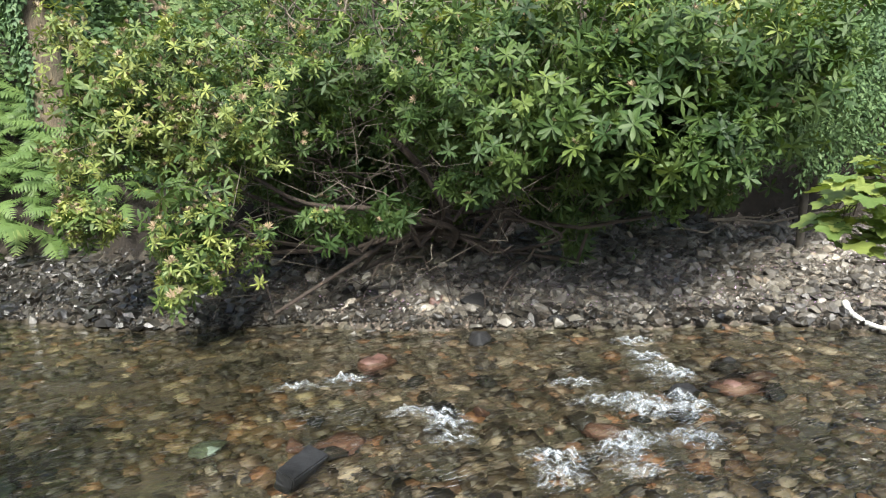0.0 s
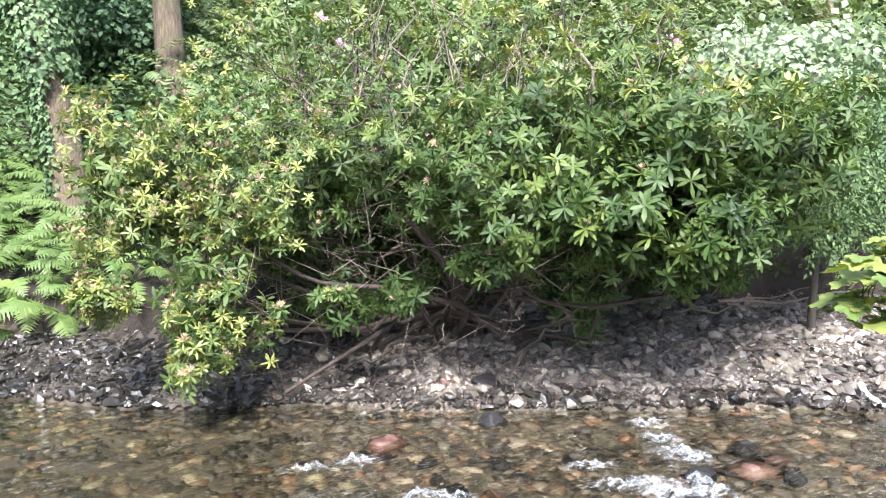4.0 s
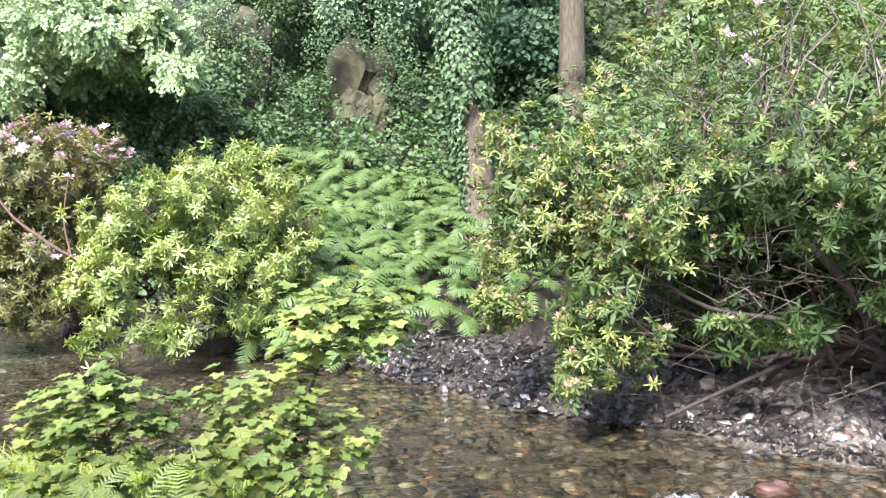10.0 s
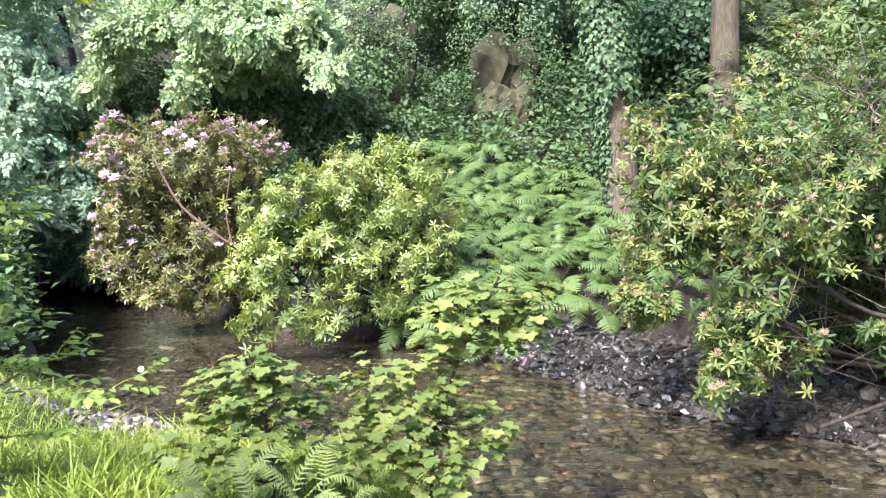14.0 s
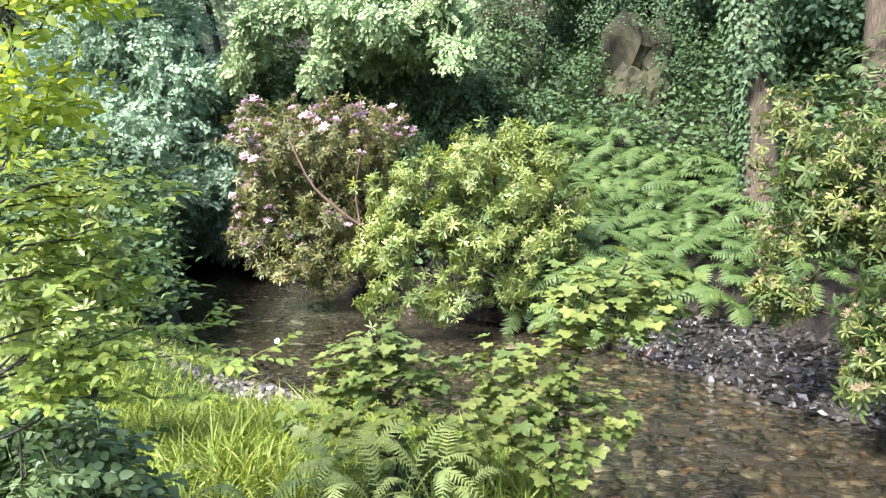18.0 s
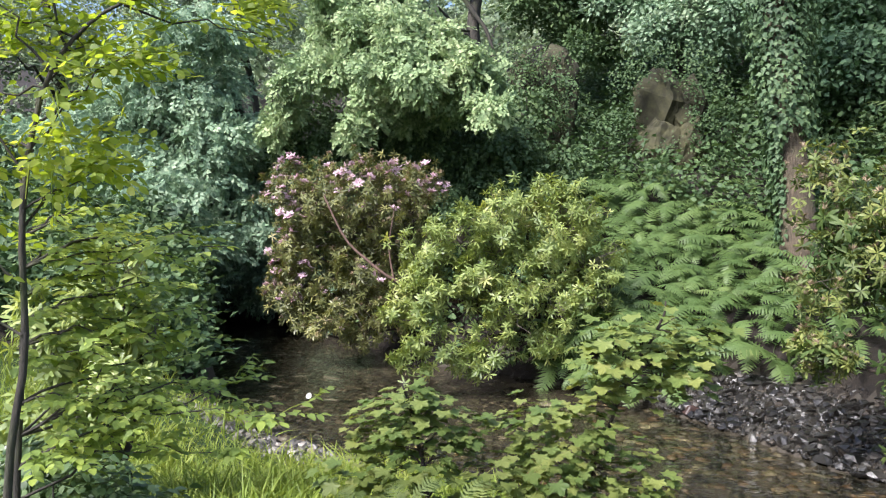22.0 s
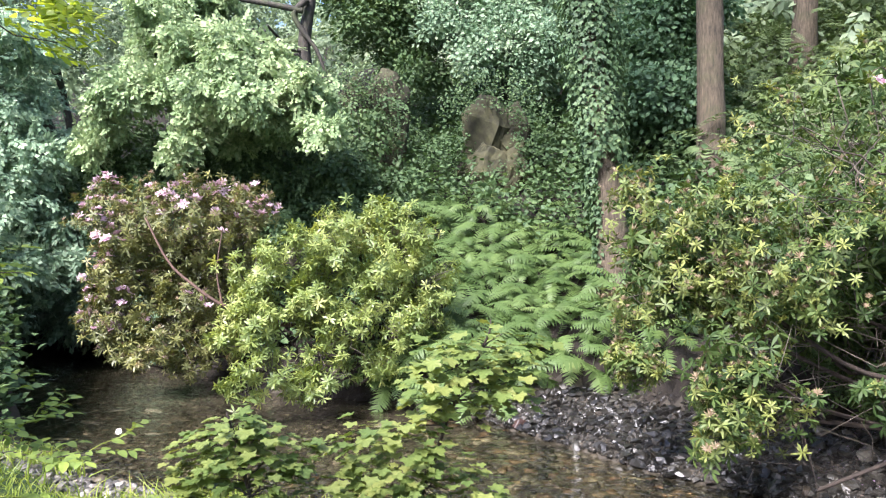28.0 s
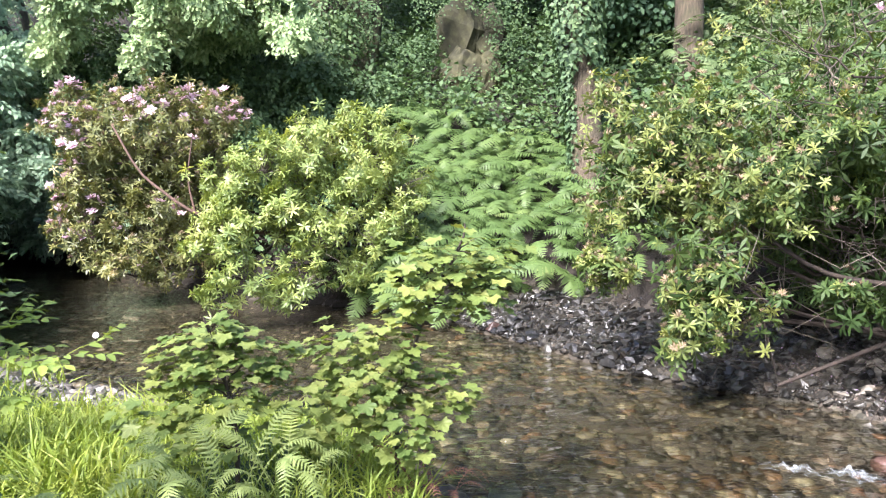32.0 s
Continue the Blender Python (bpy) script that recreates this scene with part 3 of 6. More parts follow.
M_outcrop = stone_mat("outcrop_rock", [(0.0, (0.036, 0.035, 0.015)), (0.5, (0.057, 0.055, 0.023)), (1.0, (0.082, 0.079, 0.037))], 0.85, 9)


def water_mat():
    m, nt, p, out = nodes_of("stream_water")
    nt.nodes.remove(p)
    g = nt.nodes.new("ShaderNodeNewGeometry")
    mp = nt.nodes.new("ShaderNodeMapping")
    mp.inputs["Rotation"].default_value = (0, 0, radians(40))
    mp.inputs["Scale"].default_value = (3.0, 7.5, 1)
    nt.links.new(g.outputs["Position"], mp.inputs["Vector"])
    n = nt.nodes.new("ShaderNodeTexNoise")
    n.inputs["Scale"].default_value, n.inputs["Detail"].default_value, n.inputs["Roughness"].default_value, n.inputs["Distortion"].default_value = 1.3, 2, 0.5, 0.9
    nt.links.new(mp.outputs[0], n.inputs["Vector"])
    b = nt.nodes.new("ShaderNodeBump")
    b.inputs["Strength"].default_value, b.inputs["Distance"].default_value = 1.0, 0.05
    fast = nt.nodes.new("ShaderNodeTexNoise")
    fast.inputs["Scale"].default_value, fast.inputs["Detail"].default_value, fast.inputs["Distortion"].default_value = 3.2, 1.5, 1.0
    nt.links.new(mp.outputs[0], fast.inputs["Vector"])
    calm = nt.nodes.new("ShaderNodeTexNoise")
    calm.inputs["Scale"].default_value, calm.inputs["Detail"].default_value = 0.45, 2
    nt.links.new(mp.outputs[0], calm.inputs["Vector"])
    where = ramp_node(nt, [(0.36, (0.35, 0.35, 0.35)), (0.62, (1.0, 1.0, 1.0))])
    nt.links.new(calm.outputs["Fac"], where.inputs["Fac"])
    some = mixed(nt, (0, 0, 0), fast.outputs["Color"], where.outputs["Color"])
    nt.links.new(mixed(nt, n.outputs["Color"], some, 1.0, "ADD"), b.inputs["Height"])
    xyz = nt.nodes.new("ShaderNodeSeparateXYZ")
    nt.links.new(g.outputs["Position"], xyz.inputs[0])
    still = nt.nodes.new("ShaderNodeMapRange")
    still.inputs["From Min"].default_value, still.inputs["From Max"].default_value = 5.5, 8.0
    still.inputs["To Min"].default_value, still.inputs["To Max"].default_value = 1.0, 0.3
    nt.links.new(xyz.outputs["Y"], still.inputs["Value"])
    nt.links.new(still.outputs[0], b.inputs["Strength"])
    tr = nt.nodes.new("ShaderNodeBsdfRefraction")
    tr.inputs["IOR"].default_value, tr.inputs["Roughness"].default_value = 1.33, 0.0
    tr.inputs["Color"].default_value = (0.57, 0.565, 0.48, 1)
    gl = nt.nodes.new("ShaderNodeBsdfGlossy")
    gl.inputs["Roughness"].default_value = 0.02
    gl.inputs["Color"].default_value = (1, 1, 1, 1)
    fr = nt.nodes.new("ShaderNodeFresnel")
    fr.inputs["IOR"].default_value = 1.33
    for node in (gl, fr):
        nt.links.new(b.outputs["Normal"], node.inputs["Normal"])
    soft = nt.nodes.new("ShaderNodeBump")
    soft.inputs["Distance"].default_value = 0.019
    nt.links.new(n.outputs["Fac"], soft.inputs["Height"])
    nt.links.new(still.outputs[0], soft.inputs["Strength"])
    nt.links.new(soft.outputs["Normal"], tr.inputs["Normal"])
    mix = nt.nodes.new("ShaderNodeMixShader")
    nt.links.new(fr.outputs[0], mix.inputs[0])
    nt.links.new(tr.outputs[0], mix.inputs[1])
    nt.links.new(gl.outputs[0], mix.inputs[2])
    nt.links.new(mix.outputs[0], out.inputs["Surface"])
    return m


def foam_mat():
    """Broken white water: streaks along the flow that tear towards the patch's rim."""
    m, nt, p, out = nodes_of("white_water")
    tc = nt.nodes.new("ShaderNodeTexCoord")
    mp = nt.nodes.new("ShaderNodeMapping")
    mp.inputs["Scale"].default_value = (2.0, 2.8, 1)
    nt.links.new(tc.outputs["Object"], mp.inputs["Vector"])
    info = nt.nodes.new("ShaderNodeObjectInfo")
    shift = nt.nodes.new("ShaderNodeVectorMath")
    shift.operation = "ADD"
    nt.links.new(mp.outputs[0], shift.inputs[0])
    nt.links.new(info.outputs["Location"], shift.inputs[1])
    n = nt.nodes.new("ShaderNodeTexNoise")
    n.inputs["Scale"].default_value, n.inputs["Detail"].default_value, n.inputs["Roughness"].default_value, n.inputs["Distortion"].default_value = 1.6, 6, 0.68, 0.7
    nt.links.new(shift.outputs[0], n.inputs["Vector"])
    ln = nt.nodes.new("ShaderNodeVectorMath")
    ln.operation = "LENGTH"
    nt.links.new(tc.outputs["Object"], ln.inputs[0])
    mth = nt.nodes.new("ShaderNodeMath")
    mth.operation = "MULTIPLY_ADD"
    mth.inputs[1].default_value = -0.2
    nt.links.new(ln.outputs["Value"], mth.inputs[0])
    nt.links.new(n.outputs["Fac"], mth.inputs[2])
    r = ramp_node(nt, [(0.32, (0, 0, 0)), (0.42, (0.22, 0.22, 0.22)), (0.58, (0.6, 0.6, 0.6))])
    nt.links.new(mth.outputs[0], r.inputs["Fac"])
    p.inputs["Base Color"].default_value = (0.6, 0.64, 0.67, 1)
    p.inputs["Roughness"].default_value = 0.25
    nt.links.new(r.outputs["Color"], p.inputs["Alpha"])
    bump_to(nt, p, n.outputs["Fac"], 0.8, 0.05)
    return m


M_water, M_foam = water_mat(), foam_mat()
M_petal = leaf_mat("fallen_petal", [(0.0, (0.344, 0.243, 0.242)), (0.5, (0.551, 0.408, 0.421)), (1.0, (0.712, 0.595, 0.603))], 0.6, 0.2, (1, 0.95, 0.95))

# ---- the lie of the land: the stream's two edges, and the height everywhere ----
FAR_EDGE = np.array([(30, -16), (14, -6), (9.5, -1), (7.2, 1.2), (6.1, 2.75), (5.5, 3.6), (4.85, 3.95), (4.4, 4.4), (3.85, 4.85), (3.3, 5.3), (2.9, 5.85), (2.3, 6.25), (1.7, 6.65), (1.15, 7.45), (0.45, 8.4), (0.2, 8.85), (-0.15, 9.2), (-1, 9.7), (-2, 10.4), (-3.2, 10.8), (-4.4, 12.3), (-6, 13.5), (-8, 15), (-11, 16.5), (-20, 20), (-40, 26)])
NEAR_EDGE = np.array([(26, -24), (12, -10), (6.5, -3.5), (3.6, 0.2), (2.2, 1.6), (1.2, 2.5), (0.5, 3.4), (0, 4.3), (-0.35, 4.9), (-1.2, 5.45), (-2.3, 6.0), (-3, 6.3), (-4.2, 7.2), (-5.5, 9), (-7.2, 11.2), (-10, 13), (-20, 16.5), (-40, 22)])


def side_of(line, x, y):
    """Signed distance from a line of points: positive to the right of its direction."""
    P = np.stack([np.ravel(x), np.ravel(y)], 1)
    best, sign = np.full(len(P), 1e9), np.ones(len(P))
    for a, b in zip(line[:-1], line[1:]):
        v = b - a
        t = np.clip(((P - a) @ v) / (v @ v), 0, 1)
        w = P - (a + t[:, None] * v)
        dist = np.hypot(w[:, 0], w[:, 1])
        s = np.where(v[0] * w[:, 1] - v[1] * w[:, 0] < 0, 1.0, -1.0)
        near = dist < best
        best, sign = np.where(near, dist, best), np.where(near, s, sign)
    return (best * sign).reshape(np.shape(x))


def step(v):
    v = np.clip(v, 0, 1)
    return v * v * (3 - 2 * v)


def beyond(x, y):
    """How far a place lies past the far edge of the water."""
    return side_of(FAR_EDGE, x, y)


def hither(x, y):
    """How far a place lies on the camera's side of the near edge."""
    return -side_of(NEAR_EDGE, x, y)


def bar_width(x):
    return 0.12 + 1.15 * step((np.asarray(x) + 0.1) / 0.9) + 1.0 * step((np.asarray(x) - 3.0) / 2.0)


def height(x, y):
    x, y = np.asarray(x, dtype=float), np.asarray(y, dtype=float)
    f, n, wb = beyond(x, y), hither(x, y), bar_width(x)
    P = np.stack([x, y], -1)
    bumps = 0.035 * wave(P, 2.3, 1) + 0.02 * wave(P, 6.1, 2)
    deep = np.maximum(np.minimum(-f, -n), 0)
    z = -0.06 - 0.17 * step(deep / 0.7) - 0.15 * step((y - 7.5) / 2.5) * step(deep / 0.7) + bumps * 0.7
    bar = 0.02 + 0.26 * (np.clip(f, 0, wb) / 1.3) ** 0.85
    rise = 0.42 * step((f - wb) / 0.3) + 0.64 * np.clip(f - wb - 0.2, 0, 9) + 0.42 * np.clip(f - wb - 9.2, 0, 34)
    far = bar + rise + bumps * (0.4 + np.clip(f, 0, 6) * 0.5)
    dip = 1 - 0.8 * np.exp(-((x + 2.75) / 1.2) ** 2 - ((y - 5.2) / 1.1) ** 2)
    near = 0.02 + 0.34 * step(n / 0.8) * dip + bumps * 0.8 + 0.30 * np.clip(np.hypot(x, y) - 9, 0, 40)
    return np.where(f > 0, far, np.where(n > 0, near, z))


def on_ground(x, y):
    return np.stack([np.asarray(x, dtype=float), np.asarray(y, dtype=float), height(x, y)], -1)


# ---- ground: one sheet from the stream bed to the horizon ----
def axis(lo, hi, fine, reach):
    out = [np.arange(lo, hi + 1e-6, fine)]
    s, edge = fine, hi
    right, left = [], []
    a, b = hi, lo
    while a < reach:
        s *= 1.25
        a += s
        b -= s
        right.append(a)
        left.append(b)
    return np.concatenate([left[::-1], out[0], right])


def ground_sheet():
    xs, ys = axis(-10, 11, 0.11, 400), axis(-2.0, 17, 0.11, 400)
    X, Y = np.meshgrid(xs, ys, indexing="ij")
    Z = height(X, Y)
    V = np.stack([X, Y, Z], -1).reshape(-1, 3)
    n, m = X.shape
    i, j = np.meshgrid(np.arange(n - 1), np.arange(m - 1), indexing="ij")
    k = i * m + j
    F = np.stack([k, k + m, k + m + 1, k + 1], -1).reshape(-1, 4)
    C = V[F].mean(axis=1)
    f, nn, wb = beyond(C[:, 0], C[:, 1]), hither(C[:, 0], C[:, 1]), bar_width(C[:, 0])
    # Slot 4 darkens the bed and bar where bush shade and dark reflections fall.
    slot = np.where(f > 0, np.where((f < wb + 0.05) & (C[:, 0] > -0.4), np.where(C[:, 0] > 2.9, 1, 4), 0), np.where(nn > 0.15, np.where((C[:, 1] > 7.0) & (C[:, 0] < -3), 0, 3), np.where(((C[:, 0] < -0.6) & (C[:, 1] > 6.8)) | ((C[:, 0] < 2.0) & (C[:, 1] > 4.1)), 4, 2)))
    ob = new("ground", mesh_from("ground", V, F, [M_soil, M_gravel, M_bed, M_turf, M_dim_grit], slot))
    return tagged(ob, "wooded stream valley floor with gravel, leaf litter and turf", "ground", kind="structure")


ground = ground_sheet()


def water_sheet():
    xs, ys = np.arange(-14, 12.01, 0.09), np.arange(-3, 18.01, 0.09)
    X, Y = np.meshgrid(xs, ys, indexing="ij")
    P = np.stack([X, Y], -1)
    rapid = np.exp(-(((X - 3.5) / 1.3) ** 2 + ((Y - 3.2) / 1.1) ** 2))
    Z = 0.006 * wave(P, 2.2, 3) + 0.004 * wave(P, 6.0, 5) + rapid * (0.022 * wave(P, 5.0, 7) + 0.016 * wave(P, 11.0, 9))
    V = np.stack([X, Y, Z], -1).reshape(-1, 3)
    n, m = X.shape
    i, j = np.meshgrid(np.arange(n - 1), np.arange(m - 1), indexing="ij")
    k = (i * m + j).ravel()
    F = np.stack([k, k + m, k + m + 1, k + 1], -1)
    C = V[F].mean(axis=1)
    keep = (beyond(C[:, 0], C[:, 1]) < 0.35) & (hither(C[:, 0], C[:, 1]) < 0.35)
    F = F[keep]
    used, inv = np.unique(F, return_inverse=True)
    ob = new("water", mesh_from("water", V[used], inv.reshape(-1, 4), M_water))
    ob.visible_shadow = False  # daylight reaches the bed through the clear surface
    return tagged(ob, "clear shallow brown stream water running over stones", "stream", kind="structure")


water = water_sheet()


# ---- plants: how the larger kinds grow ----
def on_lobes(lobes, count, shell=(0.72, 1.05), gaps=0.35, seed=0.0, up=0.45, hide=0.8, squash=0.92):
    """Places and outward directions over a crown made of rounded lobes (x, y, z, r)."""
    lobes = np.array(lobes, dtype=float)
    w = lobes[:, 3] ** 2
    tips = int(count * 1.9 / 6)
    pick = rng.choice(len(lobes), tips, p=w / w.sum())
    dirs = unit(rng.normal(size=(tips, 3)))
    rad = lobes[pick, 3] * rng.uniform(*shell, tips) * (1 + 0.3 * wave(dirs * 2.2 + pick[:, None], 1.3, seed))
    P = lobes[pick, :3] + dirs * rad[:, None] * np.array([1, 1, squash])
    pick, dirs, P = np.repeat(pick, 6), np.repeat(dirs, 6, axis=0), np.repeat(P, 6, axis=0)
    P = P + rng.normal(size=P.shape) * np.clip(0.24 * lobes[pick, 3:4], 0.03, 0.2) * np.array([1, 1, min(1, squash * 1.1)])
    mix_up = rng.permutation(len(P))
    pick, dirs, P = pick[mix_up], unit(dirs + 0.5 * rng.normal(size=dirs.shape))[mix_up], P[mix_up]
    ok = wave(P, 2.6, seed) > -1 + gaps
    for k, (x, y, z, r) in enumerate(lobes):
        inside = np.linalg.norm(P - (x, y, z), axis=1) < hide * r
        ok &= ~(inside & (pick != k)) | (shell[1] < 0.8)
    P, dirs = P[ok][:count], dirs[ok][:count]
    return P, unit(dirs + np.array([0, 0, up]))


def broken(lobes, k=4, size=0.52, reach=0.72):
    """The same crown as smaller lobes, with an uneven outline."""
    out = []
    for x, y, z, r in lobes:
        for d in unit(rng.normal(size=(k, 3)) + np.array([0, -0.25, 0.1])):
            out.append((x + d[0] * r * reach, y + d[1] * r * reach, z + d[2] * r * reach * 0.9, r * size * rng.uniform(0.75, 1.2)))
        out.append((x, y, z, r * 0.6))
    return out


def above_ground(P, D, gap=0.12):
    z = np.maximum(height(P[:, 0], P[:, 1]), 0)
    ok = P[:, 2] > z + gap
    return P[ok], D[ok]


def limbs_to(root, lobes, thick, parent, mat, name="branch", wob=0.07):
    for x, y, z, r in lobes:
        line = bent(root + rng.normal(size=3) * thick, (x, y, z - 0.15 * r), 8, wob, 0.06)
        part(name, mesh_from(name, *tube(line, np.linspace(thick, thick * 0.3, 8), 7, 0.06), mat), parent)


def twigs(lobes, P, count, mat, parent, label="thin bare twigs", r0=0.009):
    lobes = np.array(lobes)
    out = []
    for q in P[rng.choice(len(P), min(count, len(P)), replace=False)]:
        c = lobes[np.argmin(np.linalg.norm(lobes[:, :3] - q, axis=1) / lobes[:, 3])]
        start = c[:3] + (q - c[:3]) * rng.uniform(-0.1, 0.35) - np.array([0, 0, 0.25 * c[3]])
        out.append(tube(bent(start, q, 5, 0.08), np.linspace(r0, r0 * 0.3, 5), 4))
    part("brushwood", mesh_from("brushwood", *join(out), mat), parent, label, "stuff")


def rhododendron(label, root, lobes, count, mat, piece_mat, pieces, front, leaf=0.13, slim=0.26, warm=None, seeds=None, gaps=0.35, thin=None, size=None):
    """A shrub: limbs, twigs, whorls of leathery leaves (the nearest singly), spent flower heads."""
    shapes = [whorl(12, leaf, leaf * slim, 1, 11), whorl(10, leaf, leaf * slim * 1.08, 1, 12)]
    close = [whorl(14, leaf * 1.35, leaf * slim * 1.25, 3, 16), whorl(11, leaf * 1.35, leaf * slim * 1.3, 3, 17), whorl(13, leaf * 1.25, leaf * slim * 1.2, 3, 18)]
    small = [whorl(7, leaf, leaf * 0.26, 1, 14), whorl(6, leaf * 0.95, leaf * 0.26, 1, 15)]
    root = np.array(root, dtype=float)
    ob = thing("rhododendron", root, label, "shrub")
    fine = broken(lobes, 5)
    P, D = above_ground(*on_lobes(fine, count, gaps=gaps))
    if thin is not None:
        keep = rng.uniform(size=len(P)) > thin(P)
        P, D = P[keep], D[keep]
    Q, E = above_ground(*on_lobes(lobes, count // 2, (0.35, 0.75), 0.1, hide=0.2))
    if thin is not None:
        keep = rng.uniform(size=len(Q)) > np.clip((Q[:, 2] - 2.1) / 0.6, 0, 0.7)
        Q, E = Q[keep], E[keep]
    order = np.argsort(np.linalg.norm(P - np.array(front), axis=1))
    near, rest = order[:pieces], order[pieces:]
    meshes = [mesh_from("shoot", s[0], s[1], piece_mat) for s in close]
    R = frames(D + rng.normal(size=D.shape) * 0.22 + np.array([0, 0, 0.3]))
    for k in near:
        o = new("shoot", meshes[k % 3])
        o.parent = ob
        o.matrix_basis = Matrix.LocRotScale(Vector(P[k] - root), Matrix(R[k].tolist()).to_quaternion(), Vector([rng.uniform(0.62, 1.08)] * 3))
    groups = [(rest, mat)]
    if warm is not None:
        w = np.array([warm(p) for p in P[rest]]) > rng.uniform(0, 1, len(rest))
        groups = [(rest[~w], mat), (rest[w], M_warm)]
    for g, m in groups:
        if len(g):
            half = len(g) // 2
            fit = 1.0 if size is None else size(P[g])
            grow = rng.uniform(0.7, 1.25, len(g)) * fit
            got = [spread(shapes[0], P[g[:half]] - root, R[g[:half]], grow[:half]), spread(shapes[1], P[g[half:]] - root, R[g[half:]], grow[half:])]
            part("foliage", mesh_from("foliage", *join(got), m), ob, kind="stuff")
    half = len(Q) // 2
    E2 = frames(E)
    got = [spread(small[0], Q[:half] - root, E2[:half], rng.uniform(0.8, 1.25, half)), spread(small[1], Q[half:] - root, E2[half:], rng.uniform(0.8, 1.25, len(Q) - half))]
    part("inner_foliage", mesh_from("inner_foliage", *join(got), mat), ob, kind="stuff")
    if seeds is not None:
        s = P[np.array([seeds(p) for p in P]) > rng.uniform(0, 1, len(P))]
        head = join([moved(blade_leaf(0.042, 0.009, 1, 0.1, 0.1), turn(0, 0, k * 137) @ turn(0, -rng.uniform(5, 70), 0), (0, 0, 0.01)) for k in range(13)])
        part("dry_bloom", mesh_from("dry_bloom", *spread(head, s - root + np.array([0, 0, 0.035]), frames(np.tile([0, 0, 1.0], (len(s), 1)) + rng.normal(size=(len(s), 3)) * 0.4), rng.uniform(0.7, 1.3, len(s))), M_seed), ob, "dry pinkish brown flower heads", "stuff")
    L2 = [(x - root[0], y - root[1], z - root[2], r) for x, y, z, r in lobes]
    limbs_to(np.zeros(3) + np.array([0, 0, 0.05]), L2, 0.028, ob, M_branch)
    twigs(L2, P - root, 1000, M_twig, ob, r0=0.005)
    return ob, P, D


def leafy(name, label, category, root, lobes, count, shape, mat, bark, trunk=None, scale=(0.8, 1.3), group="", gaps=0.3, out=0.4, inner=True, limb=0.06, flat=0.5, squash=0.92):
    """A tree or shrub of many leafy sprays that reach outwards from its lobes."""
    root = np.array(root, dtype=float)
    ob = thing(name, root, label, category, group)
    got = []
    fine = broken(lobes, 5)
    shells = [((0.7, 1.05), count)] + ([((0.25, 0.7), count // 2)] if inner else [])
    shape = shape if isinstance(shape, list) else [shape]
    for shell, c in shells:
        P, D = above_ground(*on_lobes(fine, c, shell, gaps, up=0.0, squash=squash))
        n = unit(np.array([0, 0, 1.0]) * flat + rng.normal(size=D.shape) * (0.3 if flat < 0.7 else 0.14) + (D + np.array([0, -0.35, 0])) * (1 - flat))
        along = D * np.array([1, 1, out]) + rng.normal(size=D.shape) * 0.25
        R = frames(n, along=along)
        for k, s in enumerate(shape):
            sel = np.arange(len(P)) % len(shape) == k
            got.append(spread(s, P[sel] - root, R[sel], rng.uniform(*scale, sel.sum())))
    part("foliage", mesh_from("foliage", *join(got), mat), ob, kind="stuff")
    if trunk is not None:
        pts, rad = trunk
        line = smooth_line(np.array(pts) - root, 16)
        r = np.interp(np.linspace(0, 1, 16), np.linspace(0, 1, len(rad)), rad)
        part("trunk", mesh_from("trunk", *tube(line, r, 10, 0.05), bark), ob)
        for x, y, z, rr in lobes:
            c = np.array((x, y, z)) - root
            s = line[np.argmin(np.abs(line[:, 2] - (c[2] - 0.5 * rr)))]
            part("limb", mesh_from("limb", *tube(bent(s, c, 7, 0.06, -0.05), np.linspace(limb, limb * 0.25, 7), 6, 0.05), bark), ob)
    return ob

# ---- far bank: the large rhododendron over the gravel ----
MAIN = [(2.00, 6.67, 2.06, 0.68), (1.63, 6.57, 1.68, 0.44), (1.94, 5.85, 0.99, 0.46), (1.83, 5.68, 0.64, 0.26), (3.39, 7.10, 3.1, 0.85), (3.47, 6.16, 2.14, 0.86), (2.55, 6.05, 1.76, 0.57), (4.16, 4.82, 2.13, 0.87), (4.78, 4.06, 2.06, 0.85), (4.97, 3.65, 1.31, 0.49), (5.77, 3.73, 1.92, 0.74), (5.4, 4.9, 2.7, 0.55), (4.54, 6.06, 3.0, 0.78), (3.77, 4.63, 1.40, 0.34), (4.5, 4.2, 1.6, 0.4), (2.94, 5.58, 0.84, 0.22), (3.4, 5.35, 0.95, 0.2), (5.1, 5.9, 3.3, 0.42), (4.24, 7.10, 3.75, 0.6), (1.37, 6.52, 0.97, 0.24)]
# Left lobes are yellower; towards the top the tone imitates sun from above.
left_or_sunlit_top = lambda p: float(np.clip(max((3.1 - p[0]) / 1.4, (p[2] - 2.1) / 1.1), 0, 0.85))
